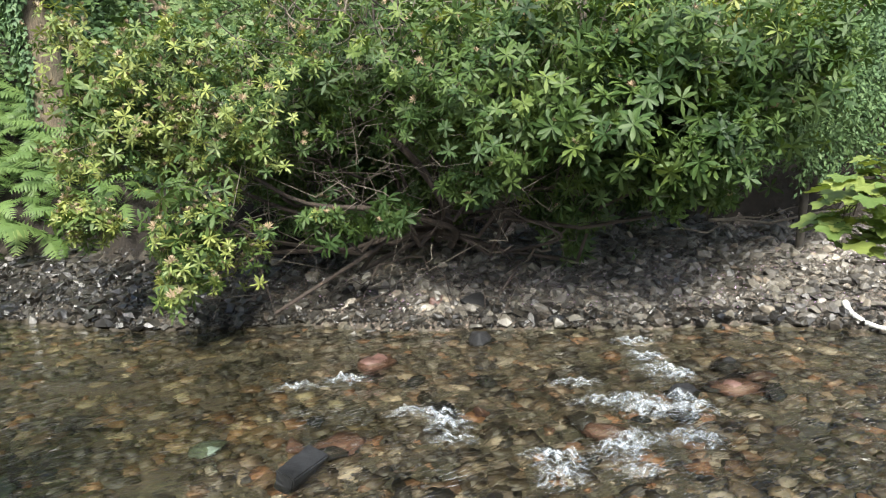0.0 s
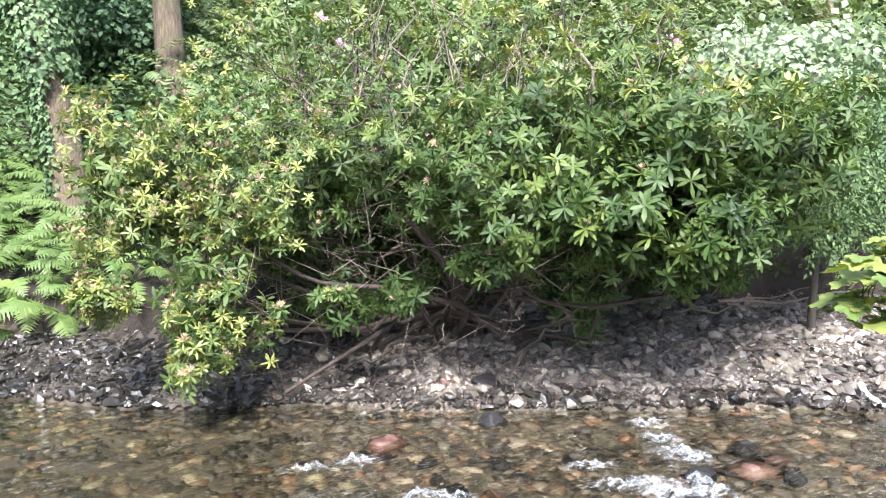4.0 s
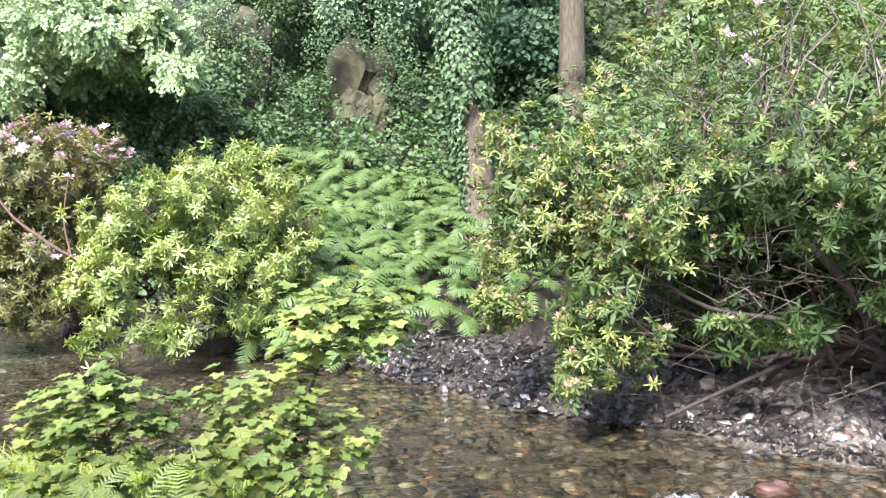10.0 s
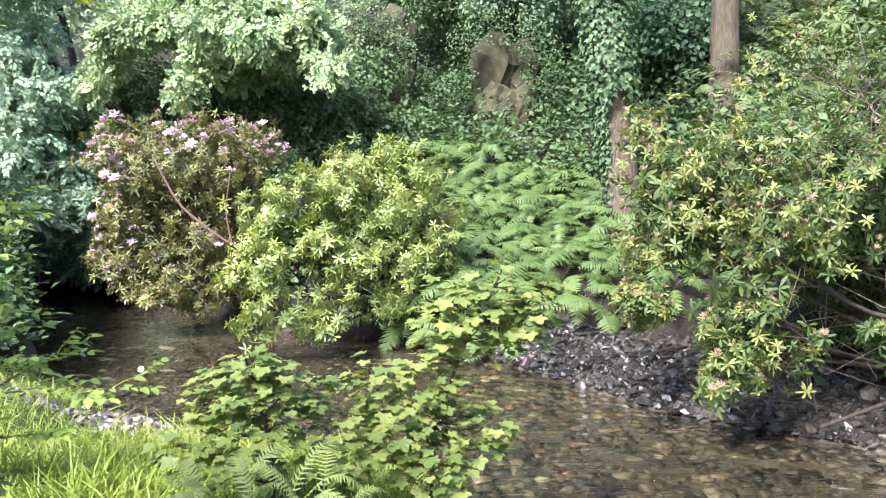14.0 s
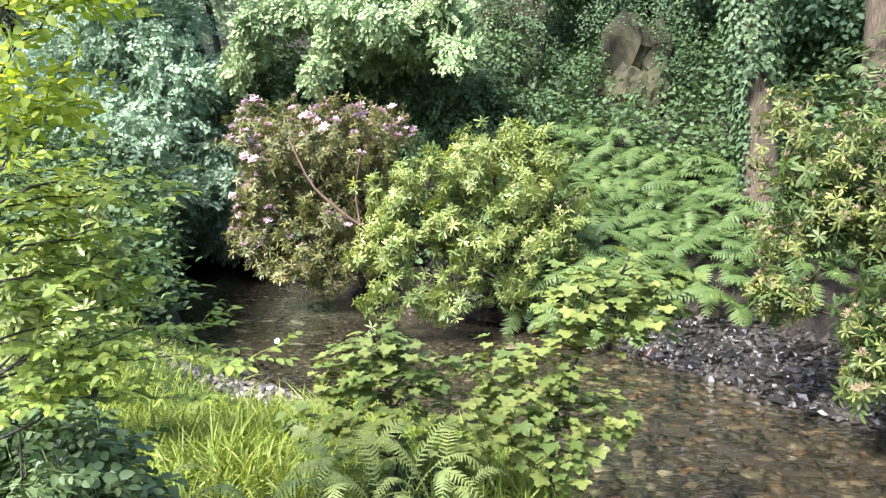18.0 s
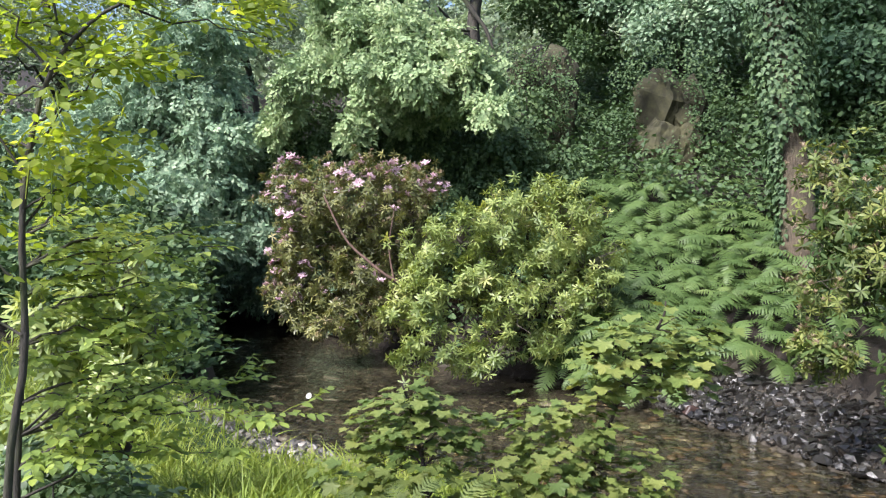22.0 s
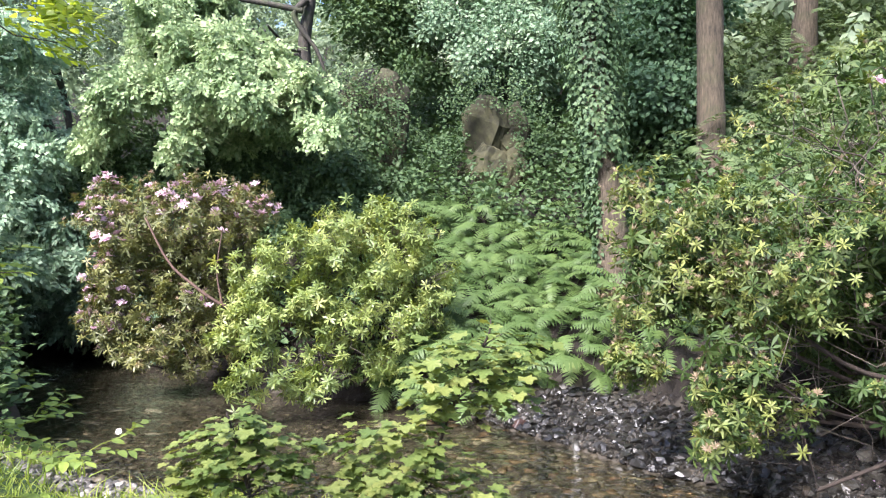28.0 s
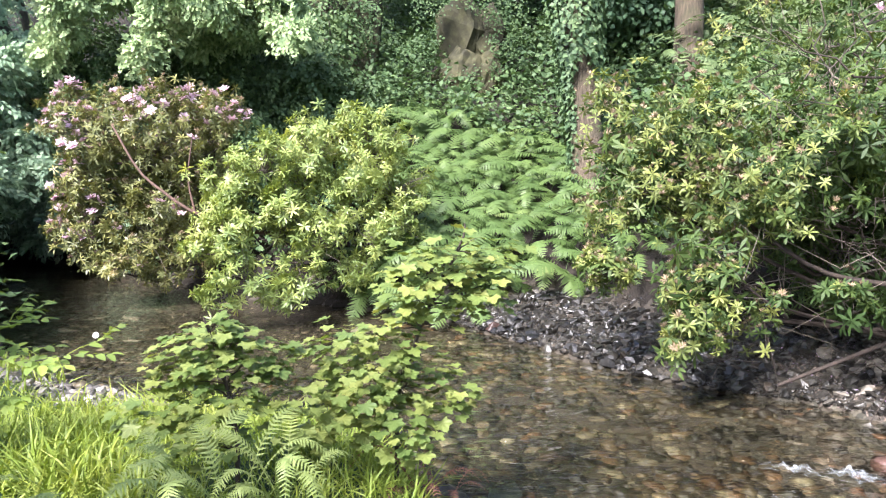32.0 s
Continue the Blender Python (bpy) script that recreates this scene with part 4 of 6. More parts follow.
main_bush, MP, MD = rhododendron("large dark green rhododendron spreading over the gravel bank", (4.3, 6.0, 0.55), MAIN + [(4.4, 6.6, 1.3, 0.8), (5.5, 5.3, 1.4, 0.8), (3.3, 7.0, 1.4, 0.8), (6.3, 4.9, 1.5, 0.7)], 12500, M_rhodo, M_rhodo_piece, 290, (4.2, 3.6, 1.7), 0.1, 0.27, left_or_sunlit_top, lambda p: 0.08 + 0.45 * left_or_sunlit_top(p), gaps=0.72, thin=lambda P: np.clip((P[:, 2] - 2.1) / 0.6, 0, 0.86) * (P[:, 0] > 2.7) + 0.35 * ((P[:, 0] < 2.4) & (P[:, 2] < 1.0)) + 0.7 * (np.linalg.norm((P - np.array([3.15, 5.55, 1.45])) / np.array([0.6, 0.7, 0.5]), axis=1) < 1), size=lambda P: 0.64 + 0.34 * np.clip((P[:, 0] - 2.6) / 1.4, 0, 1))
# branches that show through the thin top of the crown
for k in range(34):
    a = np.array([rng.uniform(2.9, 5.5), 0, rng.uniform(1.7, 2.6)])
    a[1] = 9.6 - a[0] * 0.93 + rng.normal() * 0.3
    b = a + np.array([rng.normal() * 0.5, rng.normal() * 0.3, rng.uniform(0.8, 1.7)])
    part("branch", mesh_from("branch", *tube(bent(a - np.array(main_bush.location), b - np.array(main_bush.location), 8, 0.09), np.linspace(rng.uniform(0.009, 0.017), 0.004, 8), 5, 0.06), (M_branch, M_twig)[k % 2]), main_bush)
# bare limbs that show in front of the dark hollow
for pts, r in [([(4.3, 6.0, 0.55), (4.05, 5.55, 0.95), (3.66, 5.75, 1.54), (3.11, 6.3, 2.0), (2.7, 6.6, 2.3)], 0.045), ([(4.3, 5.8, 0.5), (4.04, 5.43, 0.75), (3.37, 5.6, 0.96), (2.79, 5.73, 1.07), (2.34, 6.0, 1.4)], 0.03), ([(5.05, 5.3, 0.5), (5.0, 4.75, 0.95), (4.87, 4.8, 1.3), (4.7, 4.6, 1.8)], 0.036), ([(4.6, 5.4, 0.45), (4.48, 4.53, 0.72), (4.2, 4.7, 0.9), (3.9, 4.7, 1.1)], 0.016)]:
    line = smooth_line(np.array(pts) - np.array(main_bush.location), 16)
    part("limb", mesh_from("limb", *tube(line, np.linspace(r, r * 0.45, 16), 9, 0.07), M_branch), main_bush)
roots = []
for k in range(9):
    x0 = rng.uniform(3.5, 5.1)
    a = np.array([x0, 9.1 - x0 * 0.93 + rng.uniform(0.0, 0.6), 0])
    b = a + np.array([rng.uniform(-0.9, 0.7), rng.uniform(-0.5, 0.1), 0])
    a[2], b[2] = height(a[0], a[1]) + rng.uniform(0.05, 0.45), height(b[0], b[1]) + rng.uniform(0.0, 0.2)
    roots.append(tube(bent(a, b, 7, 0.12, rng.uniform(-0.15, 0.1)) - np.array(main_bush.location), np.linspace(rng.uniform(0.005, 0.014), 0.003, 7), 5, 0.08))
part("root_tangle", mesh_from("root_tangle", *join(roots), M_branch), main_bush, "tangled low stems and roots", "stuff")

tangle = []
for k in range(230):
    a = np.array([rng.uniform(2.2, 4.5), 0, rng.uniform(0.7, 2.3)])
    a[1] = 8.6 - a[0] * 0.93 + rng.normal() * 0.25
    b = a + rng.normal(size=3) * np.array([0.55, 0.2, 0.4])
    tangle.append(tube(bent(a, b, 7, 0.12) - np.array(main_bush.location), np.linspace(0.0042, 0.0015, 7), 4))
part("brushwood", mesh_from("brushwood", *join(tangle[:90]), M_branch), main_bush, "thin bare dead twigs", "stuff")
part("brushwood", mesh_from("brushwood", *join(tangle[90:]), M_twig), main_bush, "pale arching dead twigs", "stuff")

arching = []
for k in range(85):
    a = np.array([rng.uniform(2.5, 5.2), 0, rng.uniform(1.8, 2.8)])
    a[1] = 8.45 - a[0] * 0.93 + rng.normal() * 0.2
    b = a + np.array([rng.normal() * 0.55, rng.normal() * 0.2, rng.uniform(-0.1, 0.7)])
    arching.append(tube(bent(a, b, 8, 0.05, -rng.uniform(0.05, 0.3)) - np.array(main_bush.location), np.linspace(0.0048, 0.0015, 8), 4))
part("brushwood", mesh_from("brushwood", *join(arching), M_twig), main_bush, "long pale arching bare twigs", "stuff")

MID = [(-0.98, 9.85, 1.95, 0.50), (-0.7, 9.8, 1.6, 0.38), (-1.59, 9.67, 2.05, 0.36), (-1.34, 9.91, 2.44, 0.27), (-2.2, 9.45, 1.85, 0.38), (-2.5, 9.3, 1.62, 0.34), (-2.62, 9.14, 1.14, 0.36), (-1.55, 9.37, 1.06, 0.5), (-2.29, 8.81, 0.65, 0.33), (-2.6, 8.63, 0.38, 0.22), (-1.69, 9.04, 0.55, 0.32), (-2.0, 8.85, 0.4, 0.25), (-0.61, 9.78, 1.2, 0.38), (-1.1, 9.35, 0.62, 0.3), (-1.3, 9.6, 1.55, 0.4), (-2.0, 9.45, 1.35, 0.42), (-1.8, 9.6, 1.72, 0.4), (-2.85, 9.2, 1.78, 0.22), (-2.9, 9.05, 0.85, 0.22), (-1.0, 9.6, 1.05, 0.42), (-1.45, 9.8, 2.3, 0.3), (-0.85, 9.8, 2.05, 0.35)]
mid_bush, _, _ = rhododendron("bright yellow-green rhododendron leaning over the water", (-1.2, 10.3, 0.6), MID, 2300, M_bright, M_bright_piece, 220, (-1.8, 8.4, 1.2), 0.088, 0.24, gaps=0.72)

PINK = [(-4.6, 10.2, 0.62, 0.36), (-4.05, 10.4, 0.55, 0.38), (-3.45, 10.6, 0.6, 0.35), (-4.11, 10.82, 2.04, 0.93), (-4.60, 10.51, 2.36, 0.58), (-3.40, 11.06, 2.55, 0.50), (-4.67, 10.27, 1.15, 0.53), (-4.04, 10.63, 1.06, 0.70), (-4.73, 10.23, 1.79, 0.41), (-3.54, 11.23, 1.80, 0.60)]
pink_bush, PP, PD = rhododendron("brownish rhododendron with pink flowers beside the pool", (-2.6, 11.2, 0.7), PINK, 3000, M_pinkbush, M_pinkbush, 60, (-4.3, 9.6, 1.6), 0.082, seeds=lambda p: 0.5, gaps=0.45)
for pts, r in [([(-1.75, 10.4, 0.8), (-2.0, 9.85, 1.0), (-2.49, 9.6, 1.04), (-3.1, 9.5, 1.28), (-3.49, 9.55, 1.53), (-3.84, 9.65, 1.81), (-4.22, 9.85, 2.37)], 0.032), ([(-3.1, 9.5, 1.28), (-3.2, 9.6, 1.7), (-3.18, 9.75, 2.23)], 0.015)]:
    line = smooth_line(np.array(pts) - np.array(pink_bush.location), 16)
    part("limb", mesh_from("limb", *tube(line, np.linspace(r, r * 0.4, 16), 8, 0.06), M_redlimb), pink_bush, "smooth reddish bare limb")
petal = join([moved(blade_leaf(0.05, 0.035, 2, -0.1, 0.3), turn(0, 0, k * 72 + j * 31) @ turn(0, -rng.uniform(10, 60), 0), (0.03 * math.cos(j * 1.6), 0.03 * math.sin(j * 1.6), 0.02 + 0.01 * (j % 2))) for j in range(4) for k in range(5)])
flower_mesh = mesh_from("flower", *petal, M_flower)
wish = np.array([0.9 if (p[0] < -4.55 or (p[2] > 2.4)) else 0.08 for p in PP]) * (PD[:, 1] < 0.35)
for k in np.where(wish > rng.uniform(0, 1, len(PP)))[0][:200]:
    o = part("flower", flower_mesh, pink_bush)
    o.matrix_basis = Matrix.LocRotScale(Vector(PP[k]) - pink_bush.location + Vector((0, 0, 0.03)), Euler((rng.normal() * 0.5, rng.normal() * 0.5, rng.uniform(0, 6))), Vector([rng.uniform(0.75, 1.2)] * 3))
for x, y, z in [(3.2, 6.25, 3.25), (3.5, 6.35, 3.55), (5.3, 4.2, 2.9), (3.62, 5.3, 2.2), (3.4, 6.3, 3.05)]:
    o = part("flower", flower_mesh, main_bush, "single mauve flower")
    o.matrix_basis = pose(x - 4.3, y - 6.0, z - 0.55, 40, 0, 30)

# ---- trees ----
def conifer(base, top, r0, lean=(0, 0), ivy=False, label="tall straight conifer trunk with brown bark"):
    base = np.array([base[0], base[1], height(base[0], base[1]) - 0.1])
    ob = thing("tree", base, label, "tree", "trees on the far bank")
    n = 26
    s = np.linspace(0, 1, n)
    line = np.stack([lean[0] * s, lean[1] * s, top * s], 1) + 0.03 * np.stack([np.sin(5 * s), np.cos(4 * s), 0 * s], 1)
    r = r0 * (1 - 0.55 * s) + r0 * 0.45 * np.exp(-s * top / 0.35)
    part("trunk", mesh_from("trunk", *tube(line, r, 14, 0.04), M_bark), ob)
    fol = []
    sp = spray(16, 0.12, 0.035, 0.8, 1, int(base[0] * 10) % 97, 0.4, False)
    for k in range(16):
        z = top * (0.58 + 0.4 * k / 16)
        d = unit(np.array([[math.cos(k * 2.4), math.sin(k * 2.4), 0.1]]))[0]
        st = line[np.argmin(np.abs(line[:, 2] - z))]
        L = (1.9 - 1.2 * k / 16) * (top / 11)
        bl = bent(st, st + d * L - np.array([0, 0, 0.25 * L]), 6, 0.04)
        part("limb", mesh_from("limb", *tube(bl, np.linspace(0.04, 0.012, 6), 5), M_bark), ob)
        at = bl[rng.integers(1, 6, 16)] + rng.normal(size=(16, 3)) * 0.15
        fol.append(spread(sp, at, frames(np.tile([0, 0, 1.0], (16, 1)) + rng.normal(size=(16, 3)) * 0.3, along=np.tile(d, (16, 1)) + rng.normal(size=(16, 3)) * 0.7), rng.uniform(0.7, 1.3, 16)))
    part("crown", mesh_from("crown", *join(fol), M_dark), ob, kind="stuff")
    return ob, line, r


ivy_tree, il, ir = conifer((1.99, 10.75), 12.0, 0.215, (-1.35, 0.2), label="leaning tree trunk thickly wrapped in glossy ivy")
leaf_ivy = lobed_leaf(3, 0.6, False)
n = 15000
zz = rng.uniform(0, 1, n) ** 0.9 * 7.5 + 0.25
ang = rng.uniform(0, 2 * np.pi, n)
bare = (zz < 1.75 + 0.25 * np.sin(3 * ang)) & (np.cos(ang + 0.5) > -0.25)
ok = ~bare & ((zz > 1.0) | (rng.uniform(size=n) < 0.4))
zz, ang = zz[ok], ang[ok]
cx, cy = np.interp(zz, il[:, 2], il[:, 0]), np.interp(zz, il[:, 2], il[:, 1])
thick = np.interp(zz, [0, 1.4, 2.2, 5, 8], [0.03, 0.07, 0.18, 0.2, 0.2]) * rng.uniform(0.2, 1.15, len(zz)) * (1 + 0.35 * np.sin(2.3 * zz + 2 * ang))
rr = np.interp(zz, il[:, 2], ir) + thick
out = np.stack([np.cos(ang), np.sin(ang), 0 * ang], 1)
IP = np.stack([cx + rr * out[:, 0], cy + rr * out[:, 1], zz], 1)
R = frames(out + rng.normal(size=out.shape) * 0.35 + np.array([0, 0, 0.35]), along=np.tile([0, 0, -1.0], (len(zz), 1)) + rng.normal(size=out.shape) * 0.5)
part("ivy", mesh_from("ivy", *spread(leaf_ivy, IP, R, rng.uniform(0.07, 0.125, len(zz))), M_ivy), [c for c in ivy_tree.children if c.name.startswith("trunk")][0], "glossy dark green ivy leaves", "stuff")

for b, top, r0 in [((3.76, 12.43), 12, 0.225), ((6.5, 15.7), 12, 0.25), ((7.9, 14.0), 11, 0.23), ((9.2, 14.4), 11, 0.2), ((9.5, 13.0), 11, 0.29), ((13.9, 11.5), 11, 0.2), ((15.0, 11.7), 11, 0.17), ((12.8, 7.95), 11, 0.25), ((12.3, 6.7), 11, 0.24), ((14.5, 9.0), 11, 0.25)]:
    conifer(b, top, r0, (rng.normal() * 0.2, rng.normal() * 0.2))

SPRAY = [spray(12, 0.085, 0.06, 0.5, 1, s, 0.25, False) for s in (1, 2, 3)]
WILLOWSPRAY = [spray(13, 0.05, 0.022, 0.32, 1, s, 0.25, False) for s in (51, 52, 53)]
OAKSPRAY = [spray(13, 0.075, 0.05, 0.26, 1, s, 0.25, False) for s in (4, 5, 6)]
ALDERTUFT = [spray(14, 0.085, 0.055, 0.34, 1, s, 0.2, False) for s in (7, 8, 9)]
OAK = [(-6.31, 12.62, 3.72, 0.22), (-5.99, 12.25, 4.04, 0.28), (-5.50, 11.89, 4.47, 0.36), (-5.39, 12.59, 5.14, 0.42), (-4.58, 12.25, 5.27, 0.45), (-3.96, 12.36, 5.24, 0.40), (-3.41, 12.42, 4.96, 0.40), (-2.85, 12.24, 4.64, 0.36), (-2.58, 12.59, 4.34, 0.30), (-2.26, 11.75, 3.83, 0.22), (-4.43, 12.01, 3.98, 0.30), (-4.55, 11.84, 3.51, 0.20), (-3.99, 11.92, 4.59, 0.45), (-4.99, 12.23, 4.67, 0.30), (-3.45, 11.76, 4.28, 0.42), (-4.54, 13.25, 4.29, 0.40), (-3.23, 12.64, 4.12, 0.36), (-3.98, 12.76, 3.85, 0.28), (-5.31, 12.62, 5.95, 0.50), (-4.54, 13.22, 6.22, 0.50)]
oak = leafy("oak_tree", "oak with pale yellow-green foliage hanging over the stream", "tree", on_ground(-3.4, 15.9), OAK, 4600, OAKSPRAY, M_oak, M_darkbark, ([(-3.4, 15.9, float(height(-3.4, 15.9)) - 0.2), (-3.39, 15.71, 5.0), (-3.46, 15.68, 6.16), (-3.34, 15.68, 7.09), (-3.37, 15.66, 8.02)], [0.17, 0.14, 0.13, 0.11, 0.08]), gaps=0.4, flat=0.36, squash=0.85, limb=0.035)
for pts, r in [([(-3.35, 15.48, 7.03), (-3.61, 15.46, 6.74), (-3.44, 15.48, 6.39), (-3.15, 15.51, 5.99), (-2.98, 15.53, 5.54)], 0.075), ([(-3.44, 15.47, 6.8), (-4.01, 15.43, 6.91), (-4.7, 15.37, 7.02), (-5.38, 15.31, 7.14), (-5.84, 15.29, 6.73)], 0.07)]:
    line = smooth_line(np.array(pts) - np.array(oak.location), 16)
    part("limb", mesh_from("limb", *tube(line, np.linspace(r, r * 0.35, 16), 8, 0.06), M_darkbark), oak, "crooked dark bare limb")
DARK = [(-6.2, 13.6, 0.9, 0.6), (-5.0, 12.9, 0.8, 0.5), (-7.6, 14.5, 1.0, 0.8), (-9.0, 15.2, 1.2, 0.9), (-8.71, 13.40, 4.88, 1.51), (-9.78, 12.64, 3.93, 1.39), (-7.63, 13.46, 3.66, 1.35), (-8.39, 12.40, 2.63, 1.41), (-7.13, 12.60, 1.82, 1.05), (-9.30, 11.74, 2.30, 1.20), (-7.87, 12.15, 1.41, 0.74), (-10.05, 11.78, 3.11, 1.12)]
leafy("alder_tree", "alder with layered blue-green glossy foliage over the pool", "tree", on_ground(-8.0, 15.8), DARK, 7000, ALDERTUFT, M_alder, M_darkbark, ([(-8.0, 15.8, 0.2), (-7.9, 15.2, 2.0), (-7.8, 14.6, 3.6), (-8.3, 14.0, 5.2)], [0.13, 0.12, 0.1, 0.04]), gaps=0.4, flat=0.4, squash=0.42)
SHRUB = [(-3.53, 14.04, 3.65, 0.95), (-3.00, 13.64, 2.78, 0.81), (-4.48, 14.28, 3.80, 0.87), (-2.50, 14.25, 3.44, 0.74), (-3.27, 13.07, 2.16, 0.59), (-4.6, 13.4, 2.9, 0.85), (-5.5, 13.2, 2.6, 0.85), (-4.4, 13.5, 2.1, 0.8), (-5.7, 13.4, 3.5, 0.8)]
leafy("holly_bush", "dense dark evergreen bush on the bank", "shrub", on_ground(-3.4, 14.4), SHRUB, 3600, spray(13, 0.08, 0.052, 0.36, 1, 8, 0.25, False), M_under, M_darkbark, ([(-3.4, 14.4, float(height(-3.4, 14.4)) - 0.2), (-3.4, 14.2, 3.0), (-3.5, 14.1, 4.2)], [0.1, 0.08, 0.03]), gaps=0.2)

def wood(name, label, category, lobes, count, shape, mat, lean=(0.2, 1.2), r0=0.12, **kw):
    """A tree of the hillside whose trunk stands a little behind its crown."""
    c = np.array(lobes)[:, :3].mean(axis=0)
    bx, by = c[0] + lean[0], c[1] + lean[1]
    z = float(height(bx, by)) - 0.2
    top = max(l[2] for l in lobes)
    return leafy(name, label, category, (bx, by, z), lobes, count, shape, mat, M_darkbark, ([(bx, by, z), (bx - 0.1, by - 0.1, z + 0.4 * (top - z)), (c[0], c[1] + 0.3, z + 0.75 * (top - z)), (c[0], c[1], max(top, z + 0.5))], [r0, r0 * 0.85, r0 * 0.6, r0 * 0.25]), **kw)


FARSPRAY = [tuft(26, 0.1, 0.066, 0.32, s) for s in (41, 42, 43)]
wood("holly_tree", "glossy grey-green evergreen tree above the rock", "tree", [(0.37, 16.48, 6.59, 0.96), (1.20, 16.45, 7.04, 0.84), (-0.49, 16.98, 7.23, 0.86), (1.41, 16.13, 6.12, 0.59)], 700, FARSPRAY, M_alder, gaps=0.45)
wood("yew_tree", "dark drooping evergreen tree on the hillside", "tree", [(3.26, 14.12, 5.58, 0.84), (3.42, 13.57, 4.36, 0.61), (2.78, 13.71, 4.59, 0.61), (3.57, 14.56, 6.53, 0.87)], 750, FARSPRAY, M_dark, gaps=0.45)
wood("ash_tree", "leafy tree with grey-green foliage on the slope", "tree", [(-2.02, 17.37, 6.86, 1.02), (-2.59, 17.80, 7.77, 1.04), (-1.22, 16.94, 6.11, 0.74), (-1.56, 17.92, 8.06, 1.04)], 650, FARSPRAY, M_under, gaps=0.45)
wood("beech_tree", "tall pale green tree behind the pool", "tree", [(-11.98, 18.43, 7.96, 1.92), (-10.47, 19.32, 8.73, 1.92), (-9.08, 18.91, 7.31, 1.37), (-10.60, 18.10, 6.90, 1.22)], 480, FARSPRAY, M_canopy, gaps=0.45)
wood("beech_tree", "hazy pale green tree at the valley bend", "tree", [(-12.70, 15.42, 6.62, 1.74), (-12.97, 13.86, 5.51, 1.65), (-11.94, 16.02, 7.93, 1.74), (-13.50, 14.74, 7.51, 1.74), (-14.43, 13.82, 6.55, 1.74)], 560, FARSPRAY, M_canopy, gaps=0.45)
wood("hazel_shrub", "low dark shrub hanging over the bank", "shrub", [(-2.49, 13.95, 3.32, 0.62), (-1.97, 13.32, 2.48, 0.49), (-1.46, 13.89, 3.01, 0.51), (-2.43, 14.77, 4.34, 0.65)], 450, SPRAY, M_under, gaps=0.45, r0=0.05, lean=(0.1, 0.3))
wood("willow_shrub", "grey-green shrub at the end of the gravel", "shrub", [(6.92, 3.86, 1.87, 0.51), (7.39, 3.83, 2.31, 0.54), (6.49, 3.80, 1.49, 0.27), (7.31, 3.54, 1.61, 0.35), (6.84, 3.58, 1.38, 0.28)], 700, WILLOWSPRAY, M_under, gaps=0.5, r0=0.04, lean=(0.1, 0.3))
wood("sapling", "pale leafy sapling among the bracken", "sapling", [(7.73, 4.75, 2.81, 0.46), (7.88, 4.49, 3.13, 0.46), (7.72, 5.13, 3.21, 0.33)], 260, SPRAY, M_canopy, gaps=0.45, r0=0.05, lean=(0.1, 0.3))
wood("beech_tree", "tall leafy tree far up the valley", "tree", [(-19.13, 17.59, 7.54, 2.83), (-18.22, 19.90, 10.15, 2.94), (-15.89, 20.55, 8.12, 2.64), (-19.57, 17.10, 9.61, 2.83), (-14.71, 22.61, 11.36, 2.94)], 800, FARSPRAY, M_canopy, gaps=0.35)
wood("beech_tree", "pale tree crown above the valley bend", "tree", [(-11.44, 22.20, 10.41, 2.36), (-9.21, 23.21, 10.93, 2.36), (-6.56, 23.06, 10.32, 2.09), (-9.77, 21.89, 8.81, 1.57)], 560, FARSPRAY, M_canopy, gaps=0.35)

# ---- rock outcrops on the hillside ----
def outcrop(x0, x1, y, z0, z1, label):
    """A broken rock face: tall angular blocks, each a part, standing out unevenly."""
    ob = thing("rock_outcrop", (x0, y, z0), label, "rock", "rock outcrops")
    x, k = 0.0, int(abs(x0) * 10)
    while x < x1 - x0:
        w = rng.uniform(0.34, 0.6)
        for low, tall in ((-0.25, 0.7), (0.28, 0.72)):
            h = (z1 - z0) * tall * rng.uniform(0.95, 1.12)
            V, F = worn_stone(300 + k, 1.0, 16, 0)
            V = V / (V.max(axis=0) - V.min(axis=0)) * np.array([w * 1.7, 0.75, h * 1.45])
            V = V @ turn(rng.normal() * 3, rng.normal() * 2.5, rng.normal() * 10).T
            V = V + np.array([x + w / 2 + rng.normal() * 0.05, rng.uniform(-0.1, 0.06) + 0.12 * low, low * (z1 - z0) + h / 2])
            part("slab", mesh_from("slab", V, F, M_outcrop, smooth=False), ob)
            k += 1
        x += w
    return ob


outcrop(-0.1, 0.85, 14.9, 3.3, 4.65, "weathered upright slabs of pale brown rock among ivy")
outcrop(-2.6, -1.9, 15.6, 3.9, 5.3, "brown rock face half hidden by creepers")

# ---- ferns ----
fronds = [mesh_from("frond", *frond(1.0, 18, 0.5 + 0.09 * k, k, True, 4, 0.8), M_fern) for k in range(3)]


def fern(at, size, label, meshes, count=8, group="ferns on the far bank", lean=24.0, face=-90.0):
    """A fern whose crown leans out from the slope; most fronds reach down it."""
    ob = thing("fern", at, label, "fern", group)
    ob.rotation_euler = (radians(lean), 0, radians(rng.normal() * 18))
    for k in range(count):
        f = part("frond", meshes[k % len(meshes)], ob)
        s = size * rng.uniform(0.75, 1.1)
        a = (k + 0.5) / count * 2 - 1
        f.matrix_basis = pose(0, 0, 0, 0, rng.uniform(-20, 8), face + 170 * np.sign(a) * abs(a) ** 1.25 + rng.normal() * 8) @ pose(0, 0, 0, rng.normal() * 10) @ Matrix.Diagonal((s, s, s, 1))
    return ob


spots = []
